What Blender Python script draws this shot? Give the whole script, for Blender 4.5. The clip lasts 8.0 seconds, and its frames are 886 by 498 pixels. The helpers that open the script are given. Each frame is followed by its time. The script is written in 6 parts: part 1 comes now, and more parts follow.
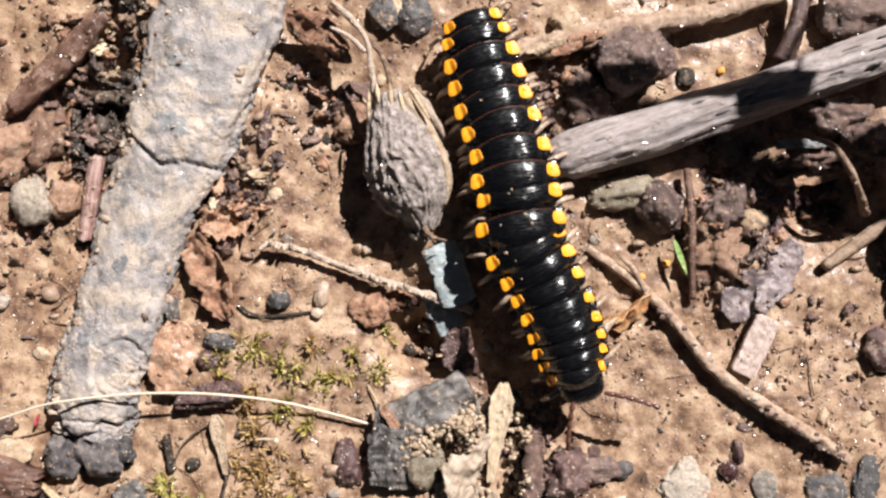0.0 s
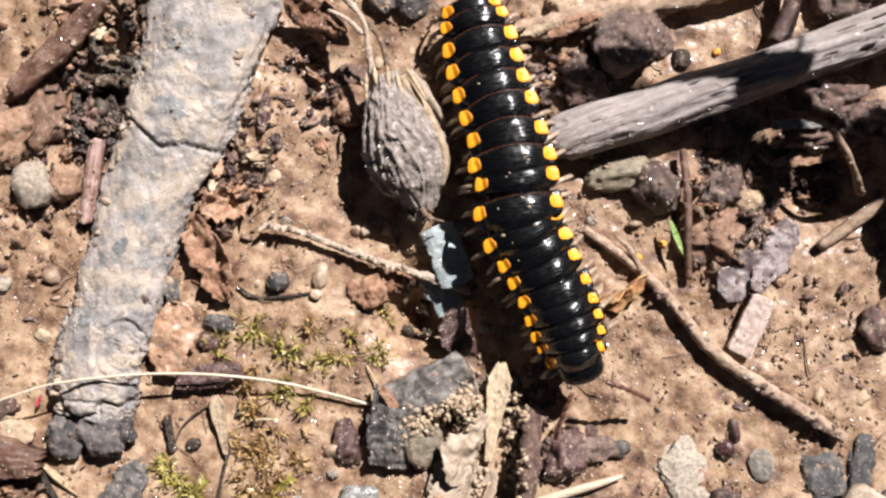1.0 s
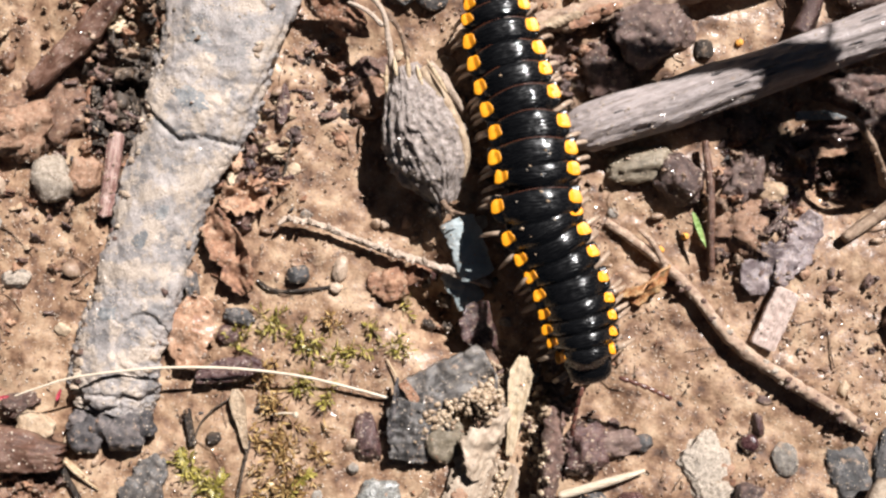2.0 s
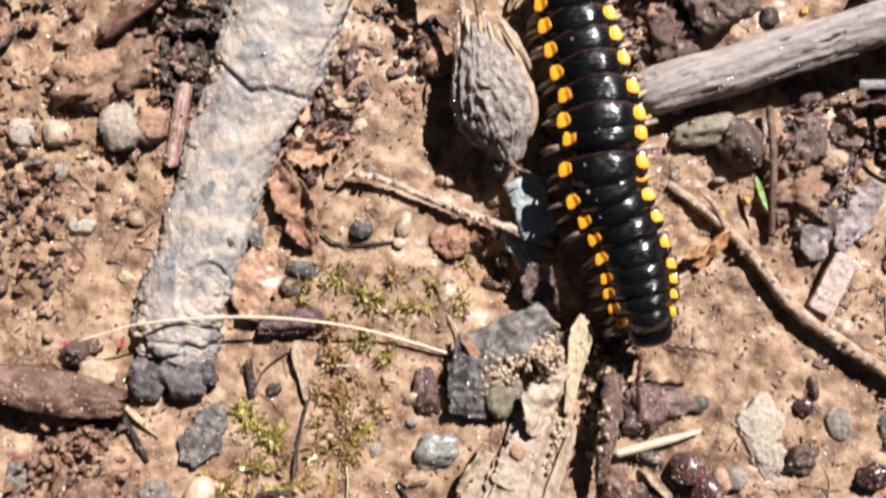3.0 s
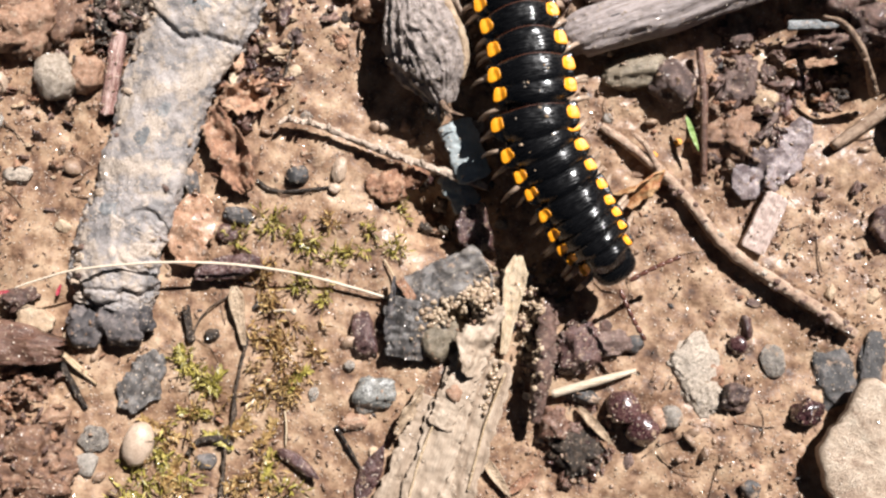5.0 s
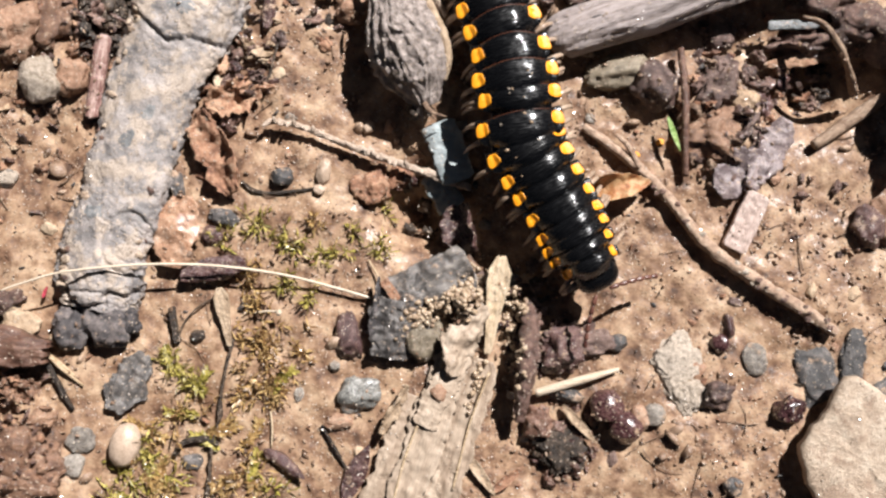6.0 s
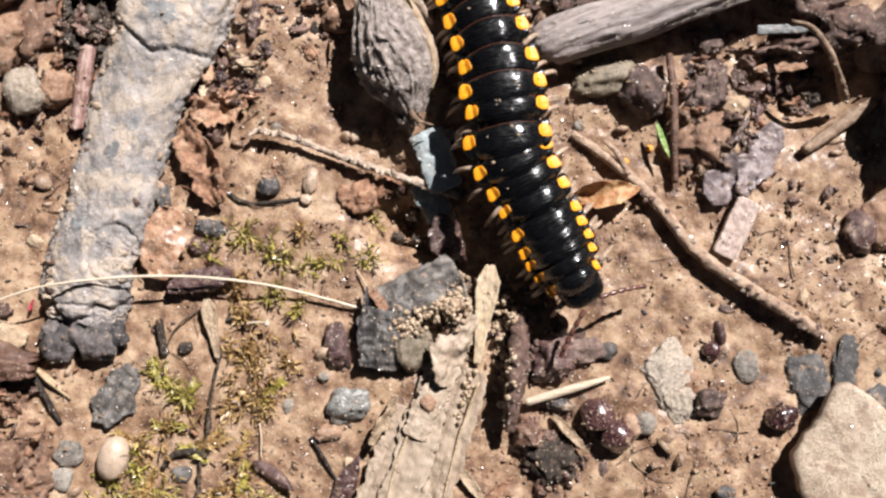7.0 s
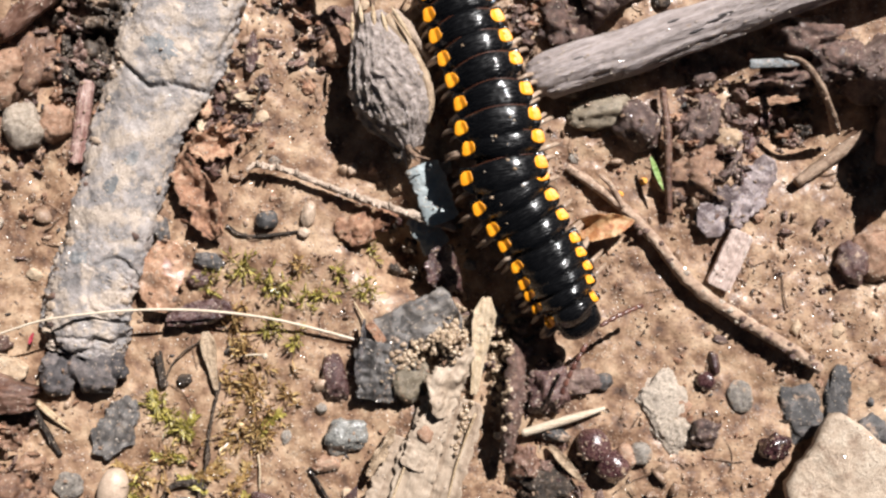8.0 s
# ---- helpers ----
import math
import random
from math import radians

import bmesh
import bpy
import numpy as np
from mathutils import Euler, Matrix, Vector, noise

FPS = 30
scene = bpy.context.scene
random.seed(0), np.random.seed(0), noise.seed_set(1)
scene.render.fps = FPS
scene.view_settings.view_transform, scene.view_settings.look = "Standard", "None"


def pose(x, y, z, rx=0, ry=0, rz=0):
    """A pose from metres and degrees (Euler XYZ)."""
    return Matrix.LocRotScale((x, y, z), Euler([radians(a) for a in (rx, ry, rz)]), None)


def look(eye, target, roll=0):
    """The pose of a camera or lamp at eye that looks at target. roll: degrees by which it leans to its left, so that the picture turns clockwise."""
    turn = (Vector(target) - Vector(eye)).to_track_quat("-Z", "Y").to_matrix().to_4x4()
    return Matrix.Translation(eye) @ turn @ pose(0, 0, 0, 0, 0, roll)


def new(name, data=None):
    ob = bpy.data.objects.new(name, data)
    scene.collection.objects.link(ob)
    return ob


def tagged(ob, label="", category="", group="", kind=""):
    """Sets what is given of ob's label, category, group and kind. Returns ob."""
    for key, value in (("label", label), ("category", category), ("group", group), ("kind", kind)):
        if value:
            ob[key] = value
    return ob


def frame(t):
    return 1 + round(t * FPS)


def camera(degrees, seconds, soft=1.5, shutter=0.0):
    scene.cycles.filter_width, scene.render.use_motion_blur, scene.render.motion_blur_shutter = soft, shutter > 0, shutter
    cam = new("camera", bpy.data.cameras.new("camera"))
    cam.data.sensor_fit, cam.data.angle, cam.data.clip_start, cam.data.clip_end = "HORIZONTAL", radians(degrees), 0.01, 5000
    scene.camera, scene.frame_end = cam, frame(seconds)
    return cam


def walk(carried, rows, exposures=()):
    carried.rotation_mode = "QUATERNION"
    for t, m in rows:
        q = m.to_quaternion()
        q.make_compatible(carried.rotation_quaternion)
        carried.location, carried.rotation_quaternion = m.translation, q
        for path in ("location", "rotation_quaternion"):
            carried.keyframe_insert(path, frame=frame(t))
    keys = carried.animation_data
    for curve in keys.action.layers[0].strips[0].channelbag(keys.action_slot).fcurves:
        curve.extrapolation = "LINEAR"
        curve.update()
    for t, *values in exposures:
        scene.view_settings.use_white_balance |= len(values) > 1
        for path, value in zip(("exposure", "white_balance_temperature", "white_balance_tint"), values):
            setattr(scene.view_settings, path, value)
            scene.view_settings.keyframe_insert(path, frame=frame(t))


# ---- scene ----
from mathutils import bvhtree

cam = camera(45, 8.0, soft=2.4, shutter=0.5)
PATH = [
    (0.0, pose(0.00000, 0.00000, 0.12071, 1.201, 0.719, 0.000)),
    (0.5, pose(0.00048, -0.00108, 0.12062, 1.331, 0.785, -0.218)),
    (1.0, pose(0.00071, -0.00172, 0.12150, 0.998, 0.935, -0.176)),
    (1.2, pose(0.00170, -0.00369, 0.12129, 1.170, 1.434, -0.339)),
    (2.3, pose(-0.00083, -0.00224, 0.12079, 0.838, 1.572, -0.246)),
    (2.5, pose(-0.00108, -0.00220, 0.12089, 0.659, 1.344, -0.445)),
    (3.0, pose(-0.00843, -0.00711, 0.12207, 0.883, 1.045, 1.210)),
    (3.5, pose(-0.00739, -0.01362, 0.12086, 0.739, 0.971, 0.899)),
    (4.0, pose(-0.00639, -0.01381, 0.12201, 0.302, 1.029, 0.420)),
    (4.5, pose(-0.00302, -0.01340, 0.12242, 0.584, 0.589, 0.482)),
    (5.8, pose(-0.00130, -0.01316, 0.12330, 0.872, 0.499, 0.415)),
    (6.0, pose(-0.00064, -0.01290, 0.12341, 0.650, 0.351, 0.194)),
    (6.5, pose(0.00004, -0.01239, 0.12244, 0.499, 0.271, 0.075)),
    (7.0, pose(0.00089, -0.01137, 0.12257, 0.418, 0.456, -0.321)),
    (7.5, pose(0.00209, -0.00946, 0.12325, 0.847, 0.320, -0.486)),
    (8.0, pose(0.00083, -0.00797, 0.12377, 0.560, 0.227, -0.479)),
]
walk(cam, PATH, [(0.0, 0.97), (2.5, 0.98), (3.5, 1.05), (4.5, 1.02), (6.0, 0.93), (8.0, 0.87)])

# ---- light ----
SUN_TO = Vector((0.56, 0.82, 1.02)).normalized()     # towards the sun
world = bpy.data.worlds.new("clear_sky")
scene.world = world
world.use_nodes = True
sky = world.node_tree.nodes.new("ShaderNodeTexSky")
sky.sky_type, sky.sun_disc = "NISHITA", False
sky.sun_elevation = math.asin(SUN_TO.z)
sky.sun_rotation = math.atan2(SUN_TO.x, SUN_TO.y)
world.node_tree.links.new(sky.outputs[0], world.node_tree.nodes["Background"].inputs[0])
world.node_tree.nodes["Background"].inputs[1].default_value = 0.005
sun = new("sun", bpy.data.lights.new("sun", "SUN"))
sun.data.energy, sun.data.angle, sun.data.color = 5.0, radians(0.5), (1.0, 0.966, 0.955)
sun.matrix_world = look(SUN_TO * 2, (0, 0, 0))

# ---- small tools (lengths in millimetres until a mesh is made) ----
MM = 0.001


def lerp(a, b, k):
    return a + (b - a) * k


def fbm(x, y, z=0.0, octaves=4):
    return noise.fractal(Vector((x, y, z)), 0.9, 2.1, octaves)


# broad hollows and rises of the soil: x, y, radius, height
RISES = [(-51.9, -37.5, 11, 2.6), (41.4, 7.9, 6.0, -4.6), (5.5, -15.4, 4.2, -2.6), (33.0, 11.4, 6, -1.6), (-11.3, 5.7, 7, -1.2),
         (-0.5, -3.7, 6, -1.6), (-5.2, -6.6, 4.5, -4.4), (-1.0, -9.0, 4.5, -3.4), (30.4, 0.0, 5, 1.2), (23.5, 7.6, 6, 0.8), (-43.8, 18.5, 7, -1.0),
         (-13.8, 20.1, 5.0, -1.0), (9.7, -32.5, 9, -0.8), (28.9, -34.8, 12, 0.5), (-49.6, -9.9, 10, 0.4),
         (-55.3, -26.8, 6, -1.5), (9.6, -16.3, 5, -0.8)]


def soil(x, y):
    """Height of the soil, mm."""
    h = 0.75 * fbm(x * 0.055, y * 0.055, 3.1, 3) + 0.42 * fbm(x * 0.22, y * 0.22, 7.7, 4)
    for cx, cy, r, dz in RISES:
        d = ((x - cx) ** 2 + (y - cy) ** 2) / (r * r)
        if d < 6:
            h += dz * math.exp(-d * 1.3)
    return h


def skin(x, y):
    """Fine relief on top of the soil: lumps, pits and a granular crust."""
    rugged = max(0.0, fbm(x * 0.09, y * 0.09, 4.2, 3) + 0.1)
    lumps = fbm(x * 0.5, y * 0.5, 9.4, 4)
    return (0.07 + 0.2 * rugged) * lumps + (0.016 + 0.03 * rugged) * fbm(x * 1.7, y * 1.7, 1.7, 4)


def finish(bm, smooth=True):
    bmesh.ops.recalc_face_normals(bm, faces=bm.faces)
    for f in bm.faces:
        f.smooth = smooth
    bmesh.ops.scale(bm, vec=(MM, MM, MM), verts=bm.verts)


def mesh_of(name, bm, material, smooth=True):
    finish(bm, smooth)
    me = bpy.data.meshes.new(name)
    bm.to_mesh(me)
    bm.free()
    me.materials.append(material)
    return me


def part(name, bm, material, parent, label="", smooth=True):
    ob = new(name, mesh_of(name, bm, material, smooth))
    ob.parent = parent
    return tagged(ob, label)


def thing(name, bm, material, label, category, x, y, z=0.0, rx=0, ry=0, rz=0, group="", kind="", smooth=True):
    """A one-mesh thing whose mesh is in its own space, placed at x, y, z mm."""
    ob = new(name, mesh_of(name, bm, material, smooth))
    ob.matrix_world = pose(x * MM, y * MM, z * MM, rx, ry, rz)
    return tagged(ob, label, category, group, kind)


def base(name, label, category, x, y, z=0.0, rz=0, group=""):
    ob = new(name)
    ob.empty_display_size = 0.002
    ob.matrix_world = pose(x * MM, y * MM, z * MM, 0, 0, rz)
    return tagged(ob, label, category, group)


# ---- materials ----
def earthy(name, colours, size=1.5, rough=(0.6, 0.9), bump=0.25, vary=0.25, island=False, specular=0.5, grain=0.35, coat=0.0, stretch=(1, 1, 1), contrast=0.22, dirt=0.0, dirt_size=1.6, fineness=7.0, coat_rough=0.16, dirt_tone=(0.362, 0.252, 0.174), wet=False):
    """Two scales of mottling: colours blended over patches of size mm, and a fine grain; relief of bump mm."""
    m = bpy.data.materials.new(name)
    m.use_nodes = True
    t = m.node_tree
    n, link = t.nodes, t.links.new
    b = n["Principled BSDF"]
    co = n.new("ShaderNodeTexCoord")
    mp = n.new("ShaderNodeMapping")
    mp.inputs["Scale"].default_value = stretch
    info = n.new("ShaderNodeObjectInfo")
    geo = n.new("ShaderNodeNewGeometry")
    rnd = geo.outputs["Random Per Island"] if island else info.outputs["Random"]
    off = n.new("ShaderNodeVectorMath")
    off.operation = "ADD"
    link(co.outputs["Object"], off.inputs[0])
    link(info.outputs["Random"], off.inputs[1])
    link(off.outputs[0], mp.inputs["Vector"])
    big, fine = n.new("ShaderNodeTexNoise"), n.new("ShaderNodeTexNoise")
    for node, s, d in ((big, 1 / (size * MM), 6), (fine, fineness / (size * MM), 1 if wet else 4)):
        node.inputs["Scale"].default_value = s
        node.inputs["Detail"].default_value = d
        node.inputs["Roughness"].default_value = 0.6
        link(mp.outputs[0], node.inputs["Vector"])
    ramp = n.new("ShaderNodeValToRGB")
    while len(ramp.color_ramp.elements) < len(colours):
        ramp.color_ramp.elements.new(0.5)
    for k, c in enumerate(colours):
        e = ramp.color_ramp.elements[k]
        e.position = 0.5 - contrast + 2 * contrast * k / max(1, len(colours) - 1)
        e.color = (*c, 1)
    add = n.new("ShaderNodeMath")
    add.operation = "MULTIPLY_ADD"
    link(rnd, add.inputs[0])
    add.inputs[1].default_value = 0.5 if island else vary
    sub = n.new("ShaderNodeMath")
    sub.operation = "SUBTRACT"
    link(big.outputs["Fac"], sub.inputs[0])
    sub.inputs[1].default_value = 0.25 if island else vary * 0.5
    link(sub.outputs[0], add.inputs[2])
    link(add.outputs[0], ramp.inputs["Fac"])
    hsv = n.new("ShaderNodeHueSaturation")
    mr = n.new("ShaderNodeMapRange")
    mr.inputs["From Min"].default_value, mr.inputs["From Max"].default_value = 0.25, 0.75
    mr.inputs["To Min"].default_value, mr.inputs["To Max"].default_value = 1 - grain, 1 + grain
    link(fine.outputs["Fac"], mr.inputs["Value"])
    link(mr.outputs[0], hsv.inputs["Value"])
    link(ramp.outputs["Color"], hsv.inputs["Color"])
    tone = hsv.outputs["Color"]
    if dirt:
        # dried mud smeared over the surface in patches
        mud = n.new("ShaderNodeTexNoise")
        mud.inputs["Scale"].default_value = 1 / (dirt_size * MM)
        mud.inputs["Detail"].default_value = 9
        mud.inputs["Roughness"].default_value = 0.68
        link(off.outputs[0], mud.inputs["Vector"])
        edge = n.new("ShaderNodeMapRange")
        edge.interpolation_type = "SMOOTHSTEP"
        edge.inputs["From Min"].default_value, edge.inputs["From Max"].default_value = 0.66 - 0.32 * dirt, 0.76 - 0.32 * dirt
        link(mud.outputs["Fac"], edge.inputs["Value"])
        tan = n.new("ShaderNodeHueSaturation")
        tan.inputs["Color"].default_value = (*dirt_tone, 1)
        link(mr.outputs[0], tan.inputs["Value"])
        over = n.new("ShaderNodeMix")
        over.data_type = "RGBA"
        link(edge.outputs[0], over.inputs["Factor"])
        link(tone, over.inputs["A"])
        link(tan.outputs["Color"], over.inputs["B"])
        tone = over.outputs["Result"]
    link(tone, b.inputs["Base Color"])
    rr = n.new("ShaderNodeMapRange")
    rr.inputs["From Min"].default_value, rr.inputs["From Max"].default_value = 0.3, 0.7
    rr.inputs["To Min"].default_value, rr.inputs["To Max"].default_value = rough
    link(fine.outputs["Fac"], rr.inputs["Value"])
    link(rr.outputs[0], b.inputs["Roughness"])
    b.inputs["Specular IOR Level"].default_value = specular
    b.inputs["Coat Weight"].default_value = coat
    b.inputs["Coat Roughness"].default_value = coat_rough
    if bump:
        mix = n.new("ShaderNodeMath")
        mix.operation = "MULTIPLY_ADD"
        link(fine.outputs["Fac"], mix.inputs[0])
        mix.inputs[1].default_value = 0.45
        if wet:
            mix.inputs[1].default_value, mix.inputs[2].default_value = 1.0, 0.0
        else:
            link(big.outputs["Fac"], mix.inputs[2])
        bp = n.new("ShaderNodeBump")
        bp.inputs["Strength"].default_value = 1.0
        bp.inputs["Distance"].default_value = bump * MM
        link(mix.outputs[0], bp.inputs["Height"])
        link(bp.outputs[0], b.inputs["Normal"])
        link(bp.outputs[0], b.inputs["Coat Normal"])
    return m


MUD = earthy("damp_mud", [(0.066, 0.0335, 0.0189), (0.155, 0.0827, 0.0468), (0.25, 0.151, 0.0891), (0.335, 0.219, 0.135), (0.41, 0.287, 0.186)], 2.4, (0.45, 0.85), 0.05, 0.0, grain=0.2, contrast=0.17, dirt=0.36, dirt_size=9, coat=0.13, coat_rough=0.16, fineness=9, dirt_tone=(0.378, 0.26, 0.166), wet=True)
CRUMB = earthy("soil_crumbs", [(0.116, 0.0666, 0.0414), (0.194, 0.12, 0.0759), (0.262, 0.171, 0.113), (0.349, 0.24, 0.163)], 0.8, (0.25, 0.7), 0.15, island=True, contrast=0.3, coat=0.5, coat_rough=0.25)
GLINT = earthy("wet_quartz_grains", [(0.34, 0.26, 0.19), (0.55, 0.46, 0.37)], 0.3, (0.2, 0.3), 0.0, island=True, specular=1.0, coat=1.0, coat_rough=0.2)
SAND = earthy("wet_tan_sand", [(0.2, 0.13, 0.08), (0.36, 0.26, 0.17), (0.52, 0.41, 0.29)], 0.4, (0.2, 0.5), 0.1, island=True, contrast=0.35, coat=0.7, coat_rough=0.2)
CLOD = earthy("brown_clod_soil", [(0.0475, 0.0252, 0.0201), (0.138, 0.0766, 0.0582), (0.233, 0.144, 0.112)], 1.0, (0.3, 0.85), 0.4, dirt=0.2, coat=0.6, fineness=10)
REDSOIL = earthy("reddish_crumbly_soil", [(0.113, 0.0563, 0.0339), (0.231, 0.126, 0.0757), (0.329, 0.199, 0.124)], 0.9, (0.3, 0.8), 0.3, dirt=0.3, coat=0.4)
PEAT = earthy("black_humus", [(0.012, 0.009, 0.008), (0.04, 0.028, 0.02), (0.11, 0.075, 0.05)], 0.8, (0.2, 0.75), 0.4, dirt=0.12)
GREYWOOD = earthy("weathered_grey_wood", [(0.0807, 0.0592, 0.0515), (0.223, 0.179, 0.164), (0.322, 0.271, 0.253), (0.408, 0.349, 0.333)], 1.1, (0.5, 0.9), 0.35, stretch=(0.16, 2.0, 2.0), contrast=0.24, dirt=0.08)
BARK = earthy("grey_dirty_bark", [(0.165, 0.152, 0.147), (0.295, 0.262, 0.245), (0.385, 0.335, 0.305), (0.47, 0.405, 0.355)], 2.6, (0.35, 0.85), 0.3, contrast=0.22, grain=0.3, dirt=0.56, dirt_size=3.4, coat=0.25, dirt_tone=(0.41, 0.335, 0.272), fineness=12)
LICHEN = earthy("blue_grey_lichen", [(0.12, 0.125, 0.127), (0.2, 0.2, 0.2), (0.3, 0.285, 0.27)], 0.9, (0.5, 0.85), 0.15, contrast=0.18, grain=0.35, dirt=0.35, dirt_size=0.8, dirt_tone=(0.37, 0.325, 0.29))
CHAR = earthy("charred_wood", [(0.0195, 0.0175, 0.0187), (0.078, 0.0688, 0.0688), (0.208, 0.175, 0.163)], 1.0, (0.3, 0.8), 0.4, dirt=0.2)
PODSKIN = earthy("grey_pod_husk", [(0.122, 0.0939, 0.0789), (0.366, 0.305, 0.273), (0.561, 0.482, 0.438)], 0.9, (0.3, 0.6), 0.5, contrast=0.2, coat=0.25)
REDSHARD = earthy("glossy_red_bark", [(0.1, 0.042, 0.036), (0.24, 0.125, 0.105), (0.4, 0.27, 0.23)], 0.8, (0.15, 0.4), 0.2, stretch=(0.12, 2.2, 2.2), contrast=0.2, coat=0.8)
STRAW = earthy("pale_dry_straw", [(0.3, 0.2, 0.11), (0.48, 0.36, 0.23), (0.58, 0.46, 0.32)], 0.8, (0.45, 0.75), 0.15, stretch=(0.3, 2, 2))
TWIG = earthy("brown_twig_bark", [(0.08, 0.045, 0.03), (0.22, 0.14, 0.09), (0.36, 0.255, 0.18)], 0.8, (0.5, 0.85), 0.3, dirt=0.3)
PALETWIG = earthy("pale_knobbly_twig_bark", [(0.296, 0.217, 0.16), (0.456, 0.353, 0.274), (0.593, 0.49, 0.399)], 0.9, (0.5, 0.85), 0.35, contrast=0.25, grain=0.25, dirt=0.08)
PALEWOOD = earthy("pale_split_wood", [(0.312, 0.221, 0.18), (0.446, 0.337, 0.291), (0.536, 0.431, 0.378)], 1.2, (0.45, 0.8), 0.12, stretch=(0.2, 2, 2))
TAN = earthy("tan_dead_leaf", [(0.22, 0.15, 0.09), (0.39, 0.285, 0.19), (0.5, 0.39, 0.275)], 1.4, (0.45, 0.85), 0.3, dirt=0.15)
RUST = earthy("rusty_leaf_flake", [(0.1, 0.042, 0.025), (0.28, 0.14, 0.08), (0.44, 0.27, 0.17)], 0.9, (0.35, 0.8), 0.3, dirt=0.3)
AMBER = earthy("amber_dead_leaf", [(0.17, 0.035, 0.02), (0.36, 0.16, 0.06), (0.5, 0.34, 0.18)], 1.0, (0.3, 0.6), 0.2)
GREYLEAF = earthy("grey_purple_wet_leaf", [(0.095, 0.07, 0.072), (0.215, 0.167, 0.163), (0.34, 0.275, 0.262)], 1.2, (0.2, 0.55), 0.2, dirt=0.22, coat=0.3)
WINE = earthy("wine_brown_husk", [(0.02, 0.01, 0.009), (0.065, 0.029, 0.027), (0.14, 0.08, 0.068)], 0.7, (0.15, 0.5), 0.25, coat=0.6, dirt=0.3)
SLATE = earthy("dark_slate", [(0.0275, 0.0264, 0.0264), (0.075, 0.0701, 0.0682), (0.175, 0.155, 0.143)], 1.2, (0.25, 0.7), 0.3, dirt=0.32, dirt_size=2.2)
GREYBARK = earthy("grey_charred_bark", [(0.0399, 0.0369, 0.0358), (0.116, 0.105, 0.0978), (0.221, 0.195, 0.171)], 1.2, (0.25, 0.65), 0.3, stretch=(0.4, 1.6, 1), dirt=0.2, dirt_size=3.0, coat=0.3)
FALLEN = earthy("tan_stick_bark", [(0.184, 0.109, 0.0741), (0.356, 0.239, 0.165), (0.517, 0.38, 0.279)], 0.9, (0.5, 0.85), 0.35, contrast=0.22, grain=0.3, dirt=0.2, coat=0.15)
BLUESTONE = earthy("blue_grey_stone", [(0.1, 0.108, 0.11), (0.19, 0.2, 0.2), (0.29, 0.285, 0.275)], 1.3, (0.3, 0.7), 0.2, dirt=0.3, coat=0.2)
BROWNBARK = earthy("red_brown_bark", [(0.048, 0.0206, 0.0142), (0.12, 0.0585, 0.038), (0.208, 0.12, 0.0836)], 1.4, (0.3, 0.7), 0.3, stretch=(0.4, 1.5, 1), dirt=0.15, coat=0.3)
LEAFTAN = earthy("decayed_leaf_skin", [(0.22, 0.155, 0.105), (0.35, 0.268, 0.197), (0.44, 0.355, 0.272)], 1.6, (0.45, 0.8), 0.1, stretch=(0.14, 1.8, 1.8), contrast=0.24, grain=0.25, dirt=0.12, dirt_tone=(0.27, 0.195, 0.14))
SILVER = earthy("silvery_stone", [(0.11, 0.108, 0.098), (0.2, 0.196, 0.18), (0.34, 0.325, 0.29)], 0.7, (0.15, 0.45), 0.08, contrast=0.22, coat=0.4, coat_rough=0.22, fineness=4, wet=True, dirt=0.25)
BERRY = earthy("dark_red_berry_skin", [(0.015, 0.007, 0.007), (0.045, 0.018, 0.019), (0.1, 0.05, 0.045)], 1.0, (0.15, 0.4), 0.06, coat=0.7, coat_rough=0.12, dirt=0.25, fineness=4, wet=True)
BLUEBARK = earthy("blue_grey_bark", [(0.2, 0.245, 0.255), (0.31, 0.355, 0.36), (0.4, 0.425, 0.42)], 2.5, (0.35, 0.7), 0.1, grain=0.15, dirt=0.1)
GREYSTONE = earthy("grey_stone", [(0.11, 0.096, 0.082), (0.24, 0.21, 0.178), (0.38, 0.338, 0.29)], 0.6, (0.15, 0.65), 0.3, dirt=0.34, coat=0.4)
SANDSTONE = earthy("pale_gritty_sandstone", [(0.316, 0.254, 0.194), (0.538, 0.447, 0.357), (0.726, 0.615, 0.509)], 0.5, (0.2, 0.7), 0.5, contrast=0.26, dirt=0.16, coat=0.5)
TANSTONE = earthy("tan_stone", [(0.24, 0.155, 0.09), (0.4, 0.28, 0.18), (0.47, 0.36, 0.25)], 1.2, (0.45, 0.85), 0.3, dirt=0.2)
PALESTONE = earthy("pale_tan_stone", [(0.2, 0.14, 0.095), (0.33, 0.245, 0.175), (0.42, 0.325, 0.24), (0.48, 0.39, 0.3)], 1.8, (0.45, 0.85), 0.35, contrast=0.22, grain=0.35, dirt=0.45, dirt_size=2.6, coat=0.2, fineness=9, dirt_tone=(0.28, 0.195, 0.135))
CREAM = earthy("cream_seed", [(0.34, 0.245, 0.175), (0.49, 0.375, 0.285)], 1.0, (0.3, 0.55), 0.08, dirt=0.15)
ORANGESTONE = earthy("orange_brown_stone", [(0.171, 0.0867, 0.048), (0.323, 0.189, 0.12), (0.418, 0.286, 0.204)], 1.0, (0.35, 0.8), 0.3, dirt=0.3)
BROWNROCK = earthy("brown_crusted_rock", [(0.0427, 0.0238, 0.0208), (0.133, 0.0822, 0.0671), (0.247, 0.166, 0.135)], 1.0, (0.3, 0.8), 0.35, dirt=0.18, coat=0.5, fineness=10)
